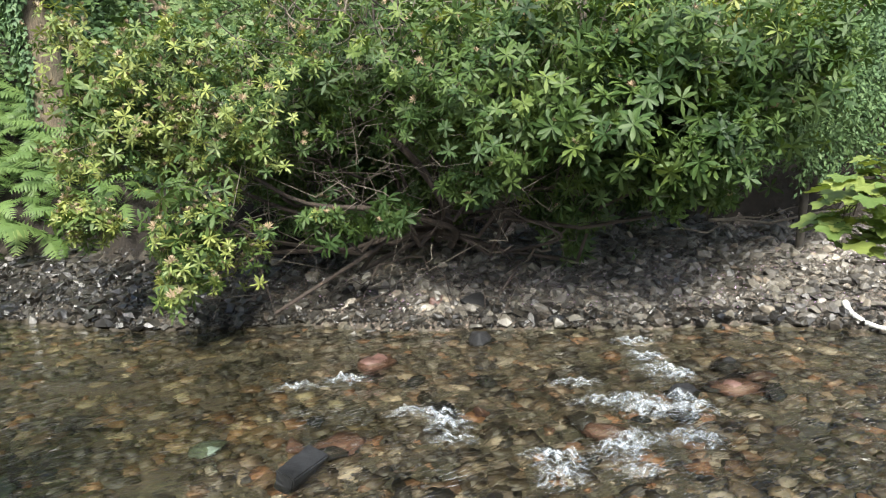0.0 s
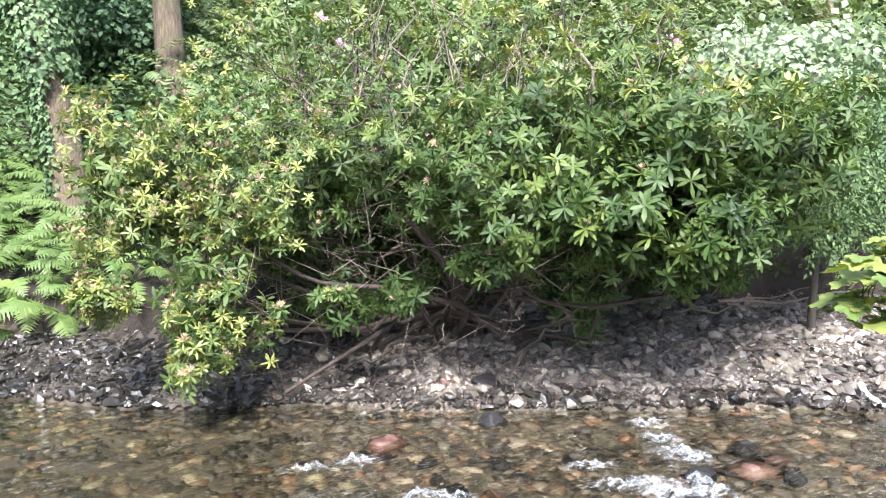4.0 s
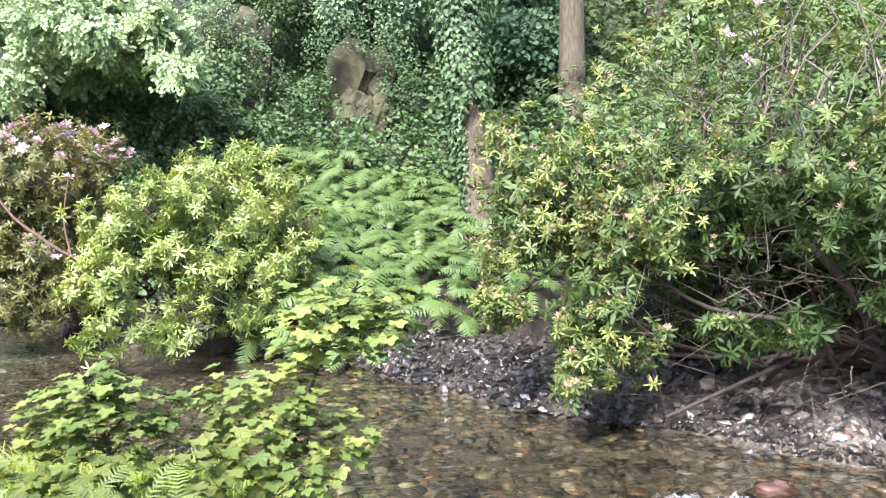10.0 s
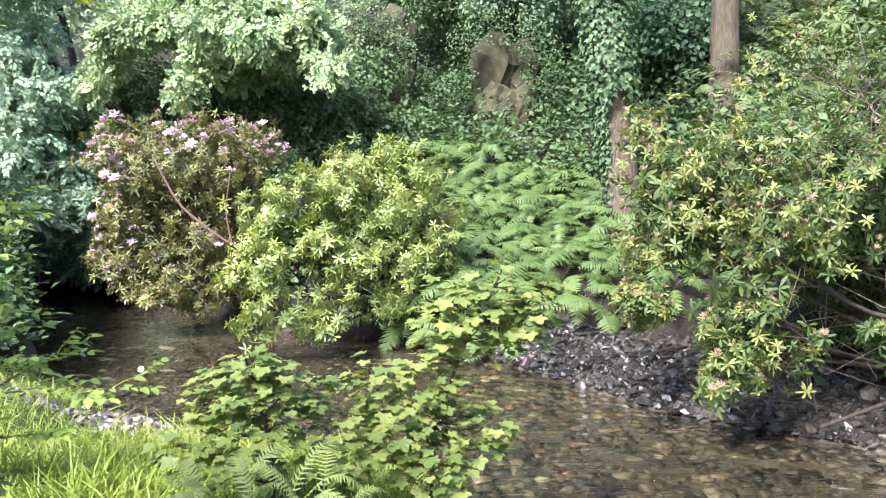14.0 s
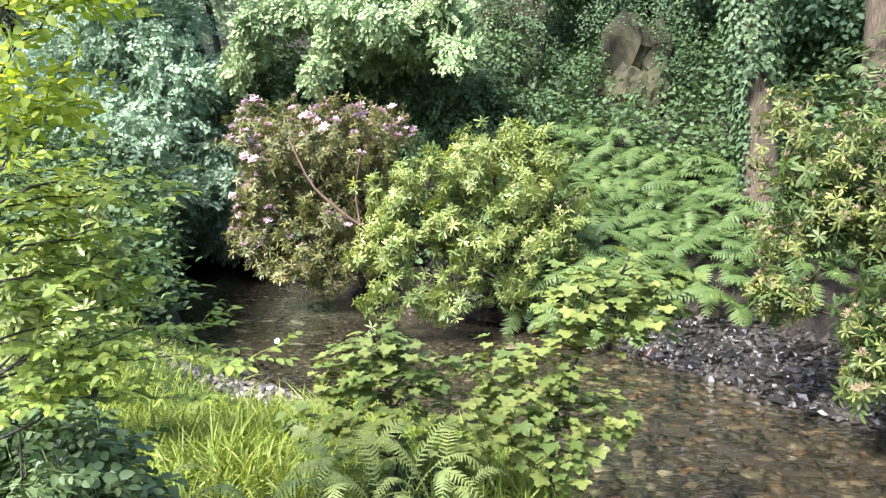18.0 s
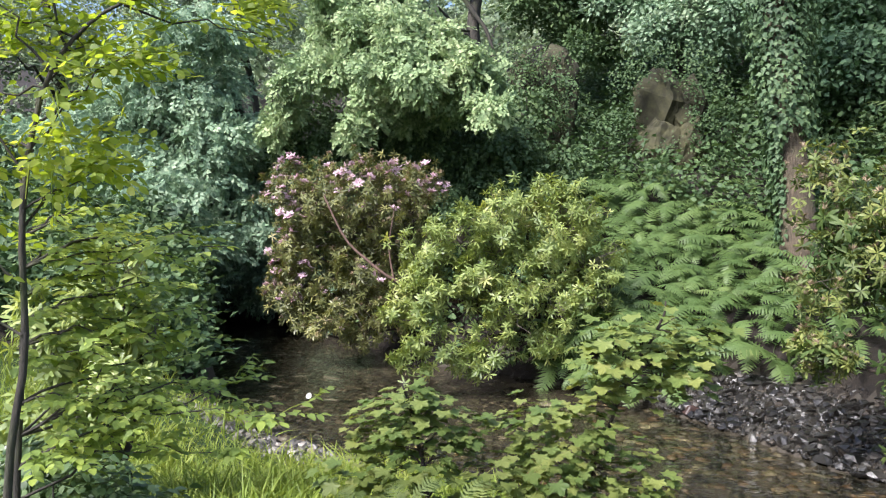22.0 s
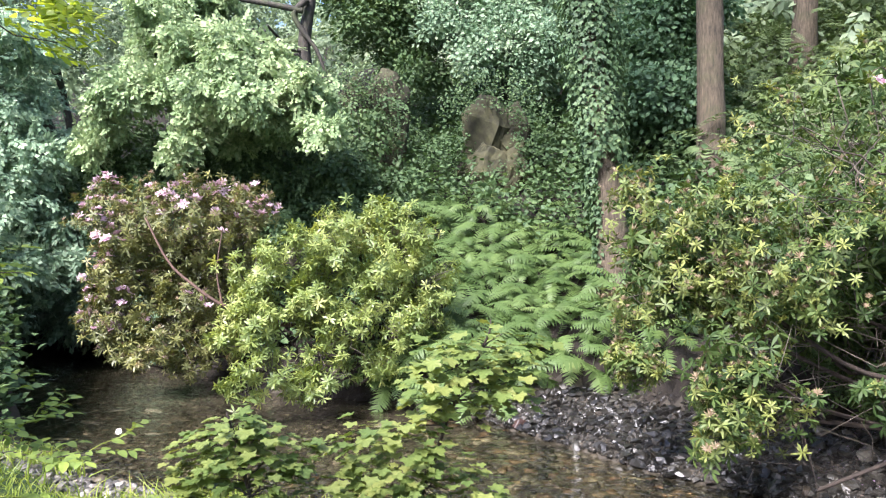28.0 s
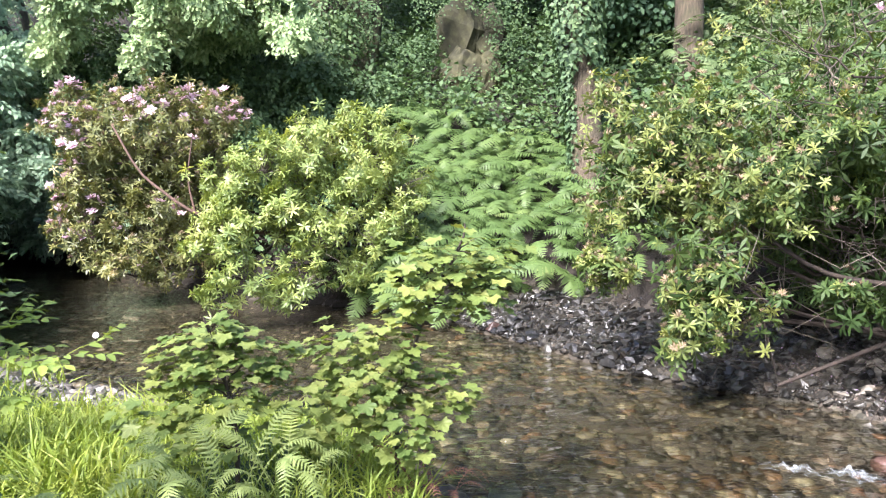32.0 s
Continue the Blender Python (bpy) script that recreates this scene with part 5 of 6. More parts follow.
while len(spots) < 112:
    x, y = rng.uniform(-1.4, 3.2), rng.uniform(8.0, 14.2)
    f = float(beyond(np.array([x]), np.array([y]))[0])
    if f < float(bar_width(x)) + 0.12 or f > 3.9 or (x > 1.6 and y < 8.9):
        continue
    if all((x - a) ** 2 + (y - b) ** 2 >  0.3 ** 2 for a, b in spots):
        spots.append((x, y))
for x, y in spots:
    fern(on_ground(x, y), rng.uniform(0.75, 1.1), "arching green fern growing on the shady bank", fronds)

# ---- undergrowth over the hillside, bracken among the trunks, woods behind ----
def cover(name, label, category, shapes, mat, count, where, scale, lift=0.1, tilt=0.35, box=(-22, 24, 4, 34), pull=None):
    x, y = rng.uniform(box[0], box[1], count), rng.uniform(box[2], box[3], count)
    f = beyond(x, y)
    ok = where(x, y, f)
    x, y = x[ok], y[ok]
    P = on_ground(x, y) + np.array([0, 0, lift]) + np.stack([0 * x, 0 * x, np.abs(rng.normal(size=len(x))) * lift * 2], 1)
    n = np.tile([0, -0.25, 1.0], (len(x), 1)) + rng.normal(size=(len(x), 3)) * tilt
    R = frames(n)
    s = rng.uniform(*scale, len(x))
    got = [spread(sh, P[k::len(shapes)], R[k::len(shapes)], s[k::len(shapes)]) for k, sh in enumerate(shapes)]
    return tagged(new(name, mesh_from(name, *join(got), mat)), label, category, kind="stuff")


clump = [join([moved(blade_leaf(0.092, 0.07, 1, 0.2, 0.25, 0.5), turn(0, 0, k * 137.5) @ turn(rng.normal() * 25, -rng.uniform(-20, 50), 0), rng.normal(size=3) * (0.15, 0.15, 0.1)) for k in range(15)]) for _ in range(3)]
cover("undergrowth", "dense ivy, bramble and nettle leaves covering the slope", "undergrowth", clump, M_under, 21000, lambda x, y, f: (f > bar_width(x) + np.where(x < -0.6, 0.0, 0.2)) & (f < np.where(x > 5.2, 6, 12)) & ~((f < 3.3) & (x > -1.3) & (x < 4.5)) & ~((x > -0.1) & (x < 0.8) & (y > 13.6) & (y < 15.2)), (0.7, 1.5), 0.14, 0.5, (-13, 14, 2, 22))
cover("undergrowth", "pale low herbs between the trunks up the hillside", "undergrowth", clump, M_fern_far, 11000, lambda x, y, f: (f > 3.5) & (f < 15), (0.9, 1.7), 0.14, 0.5, (4.0, 22, 2, 24))
low_frond = [frond(0.75, 10, 0.5, 5 + k, False, 1) for k in range(3)]
cover("undergrowth", "bramble and nettle leaves covering the near bank by the pool", "undergrowth", clump, M_under, 7000, lambda x, y, f: (hither(x, y) > 0.1) & (x > -13), (0.7, 1.4), 0.14, 0.5, (-13, -4.7, 7.2, 14))
cover("bracken", "pale green bracken covering the hillside among trunks", "bracken", low_frond, M_fern_far, 5000, lambda x, y, f: (f > bar_width(x) + 0.8) & (f < 13), (0.7, 1.3), 0.25, 0.35, (3.2, 22, 2, 20))
big = [spray(22, 0.22, 0.15, 1.3, 1, s, 0.4, False) for s in (21, 22, 23)]
cover("far_woods", "leafy woodland understorey rising up the valley side", "woodland", big, M_canopy, 7500, lambda x, y, f: (f > 8.5) & (f < 40), (0.8, 1.6), 0.9, 0.6, (-34, 40, 8, 50))
cover("far_woods", "leafy trees closing the valley beyond the pool", "woodland", big, M_canopy, 2600, lambda x, y, f: (hither(x, y) > 0.6) & (x < -14), (0.6, 1.3), 0.9, 0.6, (-36, -14, 0, 24))

def creeper(label, P, spread_by, count):
    """Leafy growth hanging over a rock's rim."""
    P = np.array(P)[rng.integers(0, len(P), count)] + rng.normal(size=(count, 3)) * np.array(spread_by)
    got = [spread(c, P[k::3], frames(np.tile([0, -0.7, 0.7], (len(P[k::3]), 1)) + rng.normal(size=(len(P[k::3]), 3)) * 0.4), rng.uniform(0.35, 0.75, len(P[k::3]))) for k, c in enumerate(clump)]
    return tagged(new("creeper", mesh_from("creeper", *join(got), M_under)), label, "creeper", kind="stuff")


creeper("ivy and bramble hanging over the rock face", [(-0.5, 14.55, 4.0), (-0.35, 14.5, 4.7), (0.0, 14.5, 5.05), (0.4, 14.5, 5.05), (0.8, 14.5, 4.95), (1.1, 14.45, 4.6), (1.2, 14.4, 4.1), (0.95, 14.45, 3.6), (0.8, 14.5, 4.5), (-0.45, 14.5, 3.5), (0.3, 14.4, 3.35), (0.9, 14.45, 3.9)], (0.17, 0.06, 0.15), 170)
creeper("ivy trailing over the brown rock face", [(-2.9, 15.2, 4.5), (-2.6, 15.2, 5.2), (-2.2, 15.2, 5.2), (-1.7, 15.2, 4.8), (-1.6, 15.2, 4.2), (-2.3, 15.15, 4.0), (-2.7, 15.15, 3.9)], (0.2, 0.08, 0.24), 240)

# ---- near bank: grass, sycamore saplings, young tree, pale ferns ----
def grass():
    n = 72000
    x = np.concatenate([rng.uniform(-7.5, 1.0, n), rng.uniform(-9, 4, n // 2), rng.uniform(-4.5, -1.2, n // 16)])
    y = np.concatenate([rng.uniform(1.2, 10.5, n), rng.uniform(-7, 2.2, n // 2), rng.uniform(3.4, 5.4, n // 16)])
    n = len(x)
    d = hither(x, y)
    keep = (d > np.where(x > -0.1, 0.7, 0.12)) & (rng.uniform(size=n) < np.clip(1.5 - np.hypot(x, y) / 9, 0.25, 1)) & ((wave(np.stack([x, y], -1), 3.0, 4) > -0.75) | (d < 1.5))
    gravel = np.hypot((x + 2.7) / 1.3, (y - 5.6) / 0.65) < 1
    keep &= ~(gravel & (d < 0.6)) & ~((y > 7.0) & (x < -3))
    x, y = x[keep], y[keep]
    P = on_ground(x, y) - np.array([0, 0, 0.01])
    R = frames(np.tile([0, 0, 1.0], (len(x), 1)) + rng.normal(size=(len(x), 3)) * 0.36)
    s = rng.uniform(0.12, 0.29, len(x)) * (1 + 0.3 * wave(np.stack([x, y], -1), 1.5, 6))
    blades = [grass_blade(k) for k in range(5)]
    got = [spread(b, P[k::5], R[k::5], s[k::5]) for k, b in enumerate(blades)]
    return tagged(new("grass", mesh_from("grass", *join(got), M_grass)), "long bright green grass on the near bank", "grass", kind="stuff")


grass()
SYC_LEAF = [mesh_from("leaf", *lobed_leaf(5, 0.58), M_syc), mesh_from("leaf", *lobed_leaf(5, 0.64), M_syc)]


def leaf_at(mesh, ob, p, n, along, s):
    R = frames(np.array([n]), along=np.array([along]))[0]
    o = part("leaf", mesh, ob)
    o.matrix_basis = Matrix.LocRotScale(Vector(p), Matrix(R.tolist()).to_quaternion(), Vector((s, s, s)))


def sycamore(label, stem, lobes, leaves, size=(0.055, 0.115), r0=0.013):
    root = np.array(stem[0], dtype=float)
    ob = thing("sycamore_sapling", root, label, "sapling", "sycamore saplings")
    line = smooth_line(np.array(stem) - root, 14)
    part("stem", mesh_from("stem", *tube(line, np.linspace(r0, 0.004, 14), 7, 0.04), M_branch), ob)
    L = np.array(lobes) - np.array([*root, 0])
    w = L[:, 3] ** 2
    stalks = []
    for k in range(leaves):
        c = L[rng.choice(len(L), p=w / w.sum())]
        d = unit(rng.normal(size=(1, 3)) * np.array([1, 1, 0.8]))[0]
        p = c[:3] + d * c[3] * rng.uniform(0.45, 1.05)
        along = unit((d * np.array([1, 1, 0.1]) + np.array([0, -0.25, -0.25]) + rng.normal(size=3) * 0.35)[None])[0]
        leaf_at(SYC_LEAF[k % 2], ob, p, np.array([0, -0.05, 1.0]) + rng.normal(size=3) * 0.13 + d * 0.14, along, rng.uniform(*size))
        s = line[np.argmin(np.linalg.norm(line - (c[:3] * 0.75 + p * 0.25 - np.array([0, 0, 0.08])), axis=1))]
        if np.linalg.norm(p - s) < 0.16:
            stalks.append(tube(bent(s, p, 5, 0.05, -0.05), np.linspace(0.0045, 0.0015, 5), 4))
    extra = int(leaves * 2.5)
    pick = rng.choice(len(L), extra, p=w / w.sum())
    d = unit(rng.normal(size=(extra, 3)))
    at = L[pick, :3] + d * L[pick, 3:4] * rng.uniform(0.3, 1.1, (extra, 1))
    up = np.array([0, -0.05, 1.0]) + rng.normal(size=(extra, 3)) * 0.13 + d * 0.14
    part("foliage", mesh_from("foliage", *spread(lobed_leaf(5, 0.6), at, frames(up, along=d + rng.normal(size=(extra, 3)) * 0.4 + np.array([0, -0.2, -0.2])), rng.uniform(*size, extra)), M_syc_far), ob, kind="stuff")
    part("leaf_stalk", mesh_from("leaf_stalk", *join(stalks), M_branch), ob, "thin reddish leaf stalks", "stuff")
    return ob


g = lambda x, y: (x, y, float(height(x, y)) - 0.03)
sycamore("young sycamore sapling with broad lobed leaves at the water's edge", [g(-0.26, 3.95), (-0.24, 3.83, 0.71), (-0.19, 3.88, 0.86), (-0.09, 3.89, 1.14), (0.08, 3.89, 1.48), (0.1, 3.9, 1.58)], [(-0.24, 3.9, 1.49, 0.08), (0.05, 3.9, 1.42, 0.17), (0.27, 3.95, 1.43, 0.12), (-0.12, 3.85, 1.32, 0.18), (0.19, 3.95, 1.28, 0.16), (-0.27, 3.85, 1.3, 0.1), (0.05, 3.9, 1.15, 0.1), (-0.2, 3.85, 1.15, 0.12), (-0.52, 3.7, 1.0, 0.17), (-0.3, 3.75, 0.97, 0.2), (-0.07, 3.75, 0.79, 0.18), (0.05, 3.8, 0.73, 0.1), (-0.4, 3.65, 0.79, 0.24), (-0.63, 3.55, 0.74, 0.2), (-0.24, 3.6, 0.62, 0.18)], 260)
sycamore("low spreading sycamore sapling in the long grass", [g(-0.95, 3.4), (-0.95, 3.4, 0.7), (-1.02, 3.42, 1.0), (-1.08, 3.41, 1.2)], [(-1.05, 3.5, 1.16, 0.1), (-1.13, 3.5, 1.03, 0.17), (-0.92, 3.5, 1.06, 0.14), (-1.0, 3.45, 0.9, 0.2), (-1.23, 3.45, 0.93, 0.12), (-0.82, 3.5, 0.97, 0.1), (-1.33, 3.4, 0.76, 0.14), (-1.05, 3.4, 0.72, 0.18)], 130, (0.055, 0.11))
sycamore("sycamore branch with pale green lobed leaves over the water", [g(3.5, 0.15), (3.3, 0.6, 1.0), (3.0, 1.0, 1.45), (2.72, 1.32, 1.5)], [(2.73, 1.31, 1.48, 0.13), (2.71, 1.35, 1.38, 0.08), (2.77, 1.24, 1.57, 0.08), (2.95, 1.05, 1.5, 0.15)], 34, (0.09, 0.14))

# young tree with round leaves
yroot = np.array(g(-1.74, 1.78))
young = thing("young_tree", yroot, "slender young tree with dark stem and backlit leaves", "tree")
yl = smooth_line(np.array([yroot, (-1.73, 1.78, 1.17), (-1.70, 1.81, 1.55), (-1.70, 1.80, 1.94), (-1.67, 1.84, 2.28), (-1.59, 1.90, 2.47), (-1.46, 2.00, 2.59), (-1.2, 2.2, 2.66)]) - yroot, 24)
part("stem", mesh_from("stem", *tube(yl, np.linspace(0.014, 0.0025, 24), 8, 0.05), M_darkbark), young)
round_leaf = [mesh_from("leaf", *blade_leaf(1, 0.72, 4, 0.16, 0.25, 0.5), M_young), mesh_from("leaf", *blade_leaf(1, 0.66, 4, 0.22, 0.15, 0.45), M_young)]
for s0, tip in [((-1.70, 1.81, 2.05), (-2.0, 1.75, 2.4)), ((-1.68, 1.83, 2.2), (-1.45, 1.95, 2.42)), ((-1.70, 1.8, 1.95), (-1.56, 1.9, 2.06)), ((-1.62, 1.88, 2.42), (-1.75, 1.8, 2.75)), ((-1.5, 1.97, 2.56), (-1.15, 2.25, 2.5)), ((-1.7, 1.8, 1.6), (-2.05, 1.7, 1.8)), ((-1.68, 1.82, 2.12), (-1.95, 1.85, 2.15)), ((-1.6, 1.9, 2.46), (-1.3, 2.1, 2.75)), ((-1.65, 1.85, 2.35), (-1.85, 1.75, 2.6)), ((-1.7, 1.8, 1.75), (-1.85, 1.7, 1.9)), ((-1.7, 1.81, 2.1), (-1.55, 1.95, 2.35)), ((-1.7, 1.8, 1.9), (-1.62, 1.95, 2.1)), ((-1.68, 1.83, 2.25), (-1.6, 1.95, 2.5)), ((-1.6, 1.9, 2.45), (-1.8, 1.8, 2.5)), ((-1.66, 1.85, 2.3), (-1.9, 1.8, 2.25))]:
    bl = bent(np.array(s0) - yroot, np.array(tip) - yroot, 7, 0.05, -0.04)
    twig = part("limb", mesh_from("limb", *tube(bl, np.linspace(0.0045, 0.0012, 7), 5), M_darkbark), young)
    for k in range(22):
        i = rng.uniform(1, 6)
        p = bl[int(i)] + (bl[min(int(i) + 1, 6)] - bl[int(i)]) * (i % 1) + rng.normal(size=3) * 0.02
        d = unit(((bl[-1] - bl[0]) * 1.5 + rng.normal(size=3) * 0.35 * np.array([1, 1, 0.4]))[None])[0]
        leaf_at(round_leaf[k % 2], twig, p, np.array([0.1, -0.55, 1.0]) + rng.normal(size=3) * 0.45, d + np.array([0, 0, -0.45]), rng.uniform(0.024, 0.04))

ends = []
for x, y, z, r in [(-1.72, 1.85, 2.62, 0.2), (-1.95, 1.8, 2.4, 0.2), (-1.5, 1.98, 2.66, 0.16), (-1.9, 1.75, 2.1, 0.16), (-1.25, 2.18, 2.62, 0.12), (-1.95, 1.8, 1.85, 0.16), (-1.6, 1.88, 2.38, 0.13), (-1.48, 1.95, 2.42, 0.1), (-1.64, 1.84, 2.1, 0.11), (-1.57, 1.9, 2.14, 0.07)]:
    k = int(190 * r)
    ends.append(np.array((x, y, z)) - yroot + unit(rng.normal(size=(k, 3))) * r * rng.uniform(0.2, 1.0, (k, 1)))
ends = np.concatenate(ends)
tip_spray = [spray(9, 0.033, 0.022, 0.16, 2, s, 0.35, True, True) for s in (61, 62)]
R = frames(np.tile([0.1, -0.5, 1.0], (len(ends), 1)) + rng.normal(size=ends.shape) * 0.4, along=ends - np.array([0, 0, 2.1 - yroot[2]]) + rng.normal(size=ends.shape) * 0.25)
part("foliage", mesh_from("foliage", *join([spread(sp, ends[k::2], R[k::2], rng.uniform(0.75, 1.15, len(ends[k::2]))) for k, sp in enumerate(tip_spray)]), M_young_mass), young, kind="stuff")

def leafy_branch(line, step_len, leaf, out, rise=0.0):
    """Leaves left and right of a twig, lying nearly level and drooping a little at their tips."""
    seg = np.linalg.norm(np.diff(line, axis=0), axis=1)
    at = np.concatenate([[0], np.cumsum(seg)])
    side = 1
    for d in np.arange(0.3 * at[-1], at[-1], step_len):
        p = np.array([np.interp(d, at, line[:, c]) for c in range(3)])
        q = np.array([np.interp(d + 0.02, at, line[:, c]) for c in range(3)])
        along = unit((q - p + 1e-6)[None])[0]
        across = np.cross([0, 0, 1.0], along) * side
        R = frames(np.array([[0, -0.12, 1.0]]) + rng.normal(size=(1, 3)) * 0.22, along=(along * 0.75 + across + np.array([0, 0, -0.2]) + rng.normal(size=3) * 0.15)[None])
        out.append(spread(leaf, p[None], R, rng.uniform(0.7, 1.2, 1)))
        side = -side
    R = frames(np.array([[0, -0.1, 1.0]]), along=(line[-1] - line[-2])[None])
    out.append(spread(leaf, line[-1:], R, np.array([1.0])))


hroot = np.array(g(-1.98, 2.03))
hazel = thing("hazel_shrub", hroot, "layered leafy hazel shrub on the grassy bank", "shrub")
hstem = smooth_line(np.array([hroot, (-1.96, 2.05, 0.75), (-1.96, 2.06, 1.1), (-1.96, 2.08, 1.45), (-1.97, 2.1, 1.73), (-2.0, 2.12, 2.1)]) - hroot, 18)
part("stem", mesh_from("stem", *tube(hstem, np.linspace(0.016, 0.006, 18), 8, 0.05), M_darkbark), hazel)
HAZEL_TIPS = [(-1.47, 2.37, 1.61), (-1.40, 2.48, 1.51), (-1.03, 2.35, 1.30), (-1.30, 2.50, 1.38), (-1.49, 2.13, 1.21), (-1.33, 2.37, 1.13), (-1.60, 2.35, 1.70), (-1.59, 2.25, 1.81), (-1.69, 2.34, 1.88), (-1.30, 2.22, 1.85), (-1.33, 2.16, 1.81), (-1.71, 2.23, 1.91), (-1.68, 2.12, 1.75), (-1.87, 2.30, 1.97), (-1.65, 2.52, 1.43), (-1.65, 2.22, 1.56), (-1.52, 2.54, 1.31), (-1.51, 2.24, 1.33), (-1.60, 2.02, 1.51), (-1.73, 2.08, 1.35), (-1.65, 2.19, 1.24), (-1.78, 2.09, 1.64), (-2.02, 2.36, 1.83), (-1.69, 2.63, 1.68), (-1.83, 2.57, 1.35), (-1.70, 2.08, 1.21), (-1.23, 2.41, 1.31), (-1.83, 2.07, 1.49)]
hazel_leaf = oval_leaf(0.038, 0.025, 0.25, 0.18)
fol = []
for tip in HAZEL_TIPS:
    q = np.array(tip) - hroot
    reach = np.linalg.norm(q[:2] - hstem[8, :2])
    p = hstem[np.argmin(np.abs(hstem[:, 2] - (q[2] - 0.12 * reach - 0.03)))]
    line = bent(p, q, 9, 0.035, -0.1)
    limb = part("limb", mesh_from("limb", *tube(line, np.linspace(0.0055, 0.0014, 9), 5, 0.05), M_darkbark), hazel)
    leafy_branch(line, 0.015, hazel_leaf, fol)
    for k in range(7):
        i = int(rng.integers(1, 8))
        d = unit((line[-1] - line[0])[None])[0]
        turn_out = np.cross([0, 0, 1.0], d) * (1 if k % 2 else -1)
        w = bent(line[i], line[i] + (d * 0.7 + turn_out * rng.uniform(0.5, 1.0)) * rng.uniform(0.08, 0.2) + np.array([0, 0, rng.normal() * 0.03]), 5, 0.04)
        fol.append(tube(w, np.linspace(0.002, 0.0008, 5), 3))
        leafy_branch(w, 0.015, hazel_leaf, fol)
part("foliage", mesh_from("foliage", *join(fol), M_hazel), hazel, kind="stuff")
bramble_spray = [spray(7, 0.036, 0.027, 0.12, 2, s, 0.25, True, True) for s in (31, 32, 33)]
leafy("bramble", "low tangle of glossy bramble leaves under the hazel", "bramble", g(-1.8, 2.1), [(-1.85, 1.98, 0.86, 0.2), (-1.75, 2.2, 0.84, 0.18), (-1.5, 2.25, 0.72, 0.17), (-1.95, 2.2, 1.0, 0.18), (-1.62, 2.05, 0.7, 0.2), (-2.1, 2.5, 0.9, 0.25)], 620, bramble_spray, M_bramble, M_darkbark, ([g(-1.8, 2.1), (-1.8, 2.1, 0.6), (-1.85, 2.1, 0.85), (-1.9, 2.15, 1.05)], [0.006, 0.005, 0.004, 0.003]), limb=0.004, gaps=0.4, flat=0.7, squash=0.7)
NEARBANK = [(-2.75, 3.6, 1.58, 0.22), (-2.62, 3.65, 1.35, 0.24), (-2.95, 3.5, 1.3, 0.3), (-2.75, 3.55, 1.0, 0.3), (-3.1, 3.5, 0.8, 0.3)]
rhododendron("small sunlit rhododendron on the near bank behind the hazel", (-2.8, 3.7, float(height(-2.8, 3.7))), NEARBANK, 330, M_bright, M_bright_piece, 60, (-2.6, 3.2, 1.5), 0.085, gaps=0.3)

pale = [mesh_from("frond", *frond(0.9, 32, 2.2, 9 + k, True, 6, 0.5, 0.125), M_ladyfern) for k in range(2)]
for x, y, s in [(-1.05, 3.1, 0.62), (-0.86, 3.02, 0.68), (-0.66, 3.1, 0.6), (-1.75, 2.65, 0.65)]:
    fern(on_ground(x, y), s, "pale green fern in the grass", pale, 7, "pale ferns in the grass", 8.0)

dead = [mesh_from("frond", *frond(0.9, 16, 1.6, 30 + k, True, 4, 0.5, 0.12), M_dead) for k in range(2)]
for x, y, size in [(-0.12, 3.72, 0.5), (0.0, 3.8, 0.42)]:
    fern(on_ground(x, y), size, "withered brown fern at the foot of the sapling", dead, 6, "withered ferns", 0.0)

# ---- stones ----
def rock(name, label, x, y, z, size, mat, seed, flat=0.6, turn_z=0, angular=False, tilt=0, long=1.0):
    V, F = worn_stone(seed, flat, 10) if angular else round_stone(seed, flat, 3, 0.2)
    ob = new(name, mesh_from(name, V, F, mat))
    ob.matrix_basis = pose(x, y, z, tilt, tilt * 0.6, turn_z) @ Matrix.Diagonal((size * long, size / long, size, 1))
    return tagged(ob, label, "rock", "boulders in the stream")


rock("boulder", "reddish boulder half under the shallow water", 2.83, 4.75, -0.07, 0.31, M_rock_red, 3, 0.62, 20)
rock("boulder", "wet dark slate block at the water's edge", 3.72, 4.6, 0.02, 0.32, M_rock_dark, 5, 0.75, -20, True, 8)
rock("boulder", "pale green flat stone in the shallows", 1.37, 4.1, -0.05, 0.36, M_rock_green, 9, 0.4, 10, True, 7, 1.25)
rock("boulder", "red-brown boulder beside the rapid", 4.36, 2.84, -0.09, 0.33, M_rock_red, 12, 0.55, -30)
rock("boulder", "dark stone in the white water", 4.0, 2.95, -0.03, 0.22, M_rock_dark, 14, 0.7, 0)
rock("boulder", "red cobble lying under the water", 1.98, 3.73, -0.1, 0.3, M_rock_red, 15, 0.5, 0)
rock("boulder", "dark rounded rock on the gravel edge", 4.1, 5.2, 0.1, 0.33, M_rock_dark, 17, 0.8, 30, True, 12)
rock("boulder", "brown rock on the gravel edge", 3.85, 5.4, 0.1, 0.28, M_rock_red, 19, 0.8, 70, True, 20)
rock("boulder", "flat grey slate on the gravel", 3.55, 5.95, 0.14, 0.36, M_rock_dark, 21, 0.3, 20, True, 12)
rock("boulder", "small pale rounded stone on the gravel", 5.48, 3.98, 0.05, 0.1, M_rock_pale, 23, 0.8)
rock("boulder", "tilted grey stone on the gravel", 4.95, 4.75, 0.15, 0.24, M_rock_pale, 26, 0.4, 60, True, 25)
rock("boulder", "pale green flat stone under the water", 0.35, 4.35, -0.08, 0.3, M_rock_green, 28, 0.4, 70, True, 3)
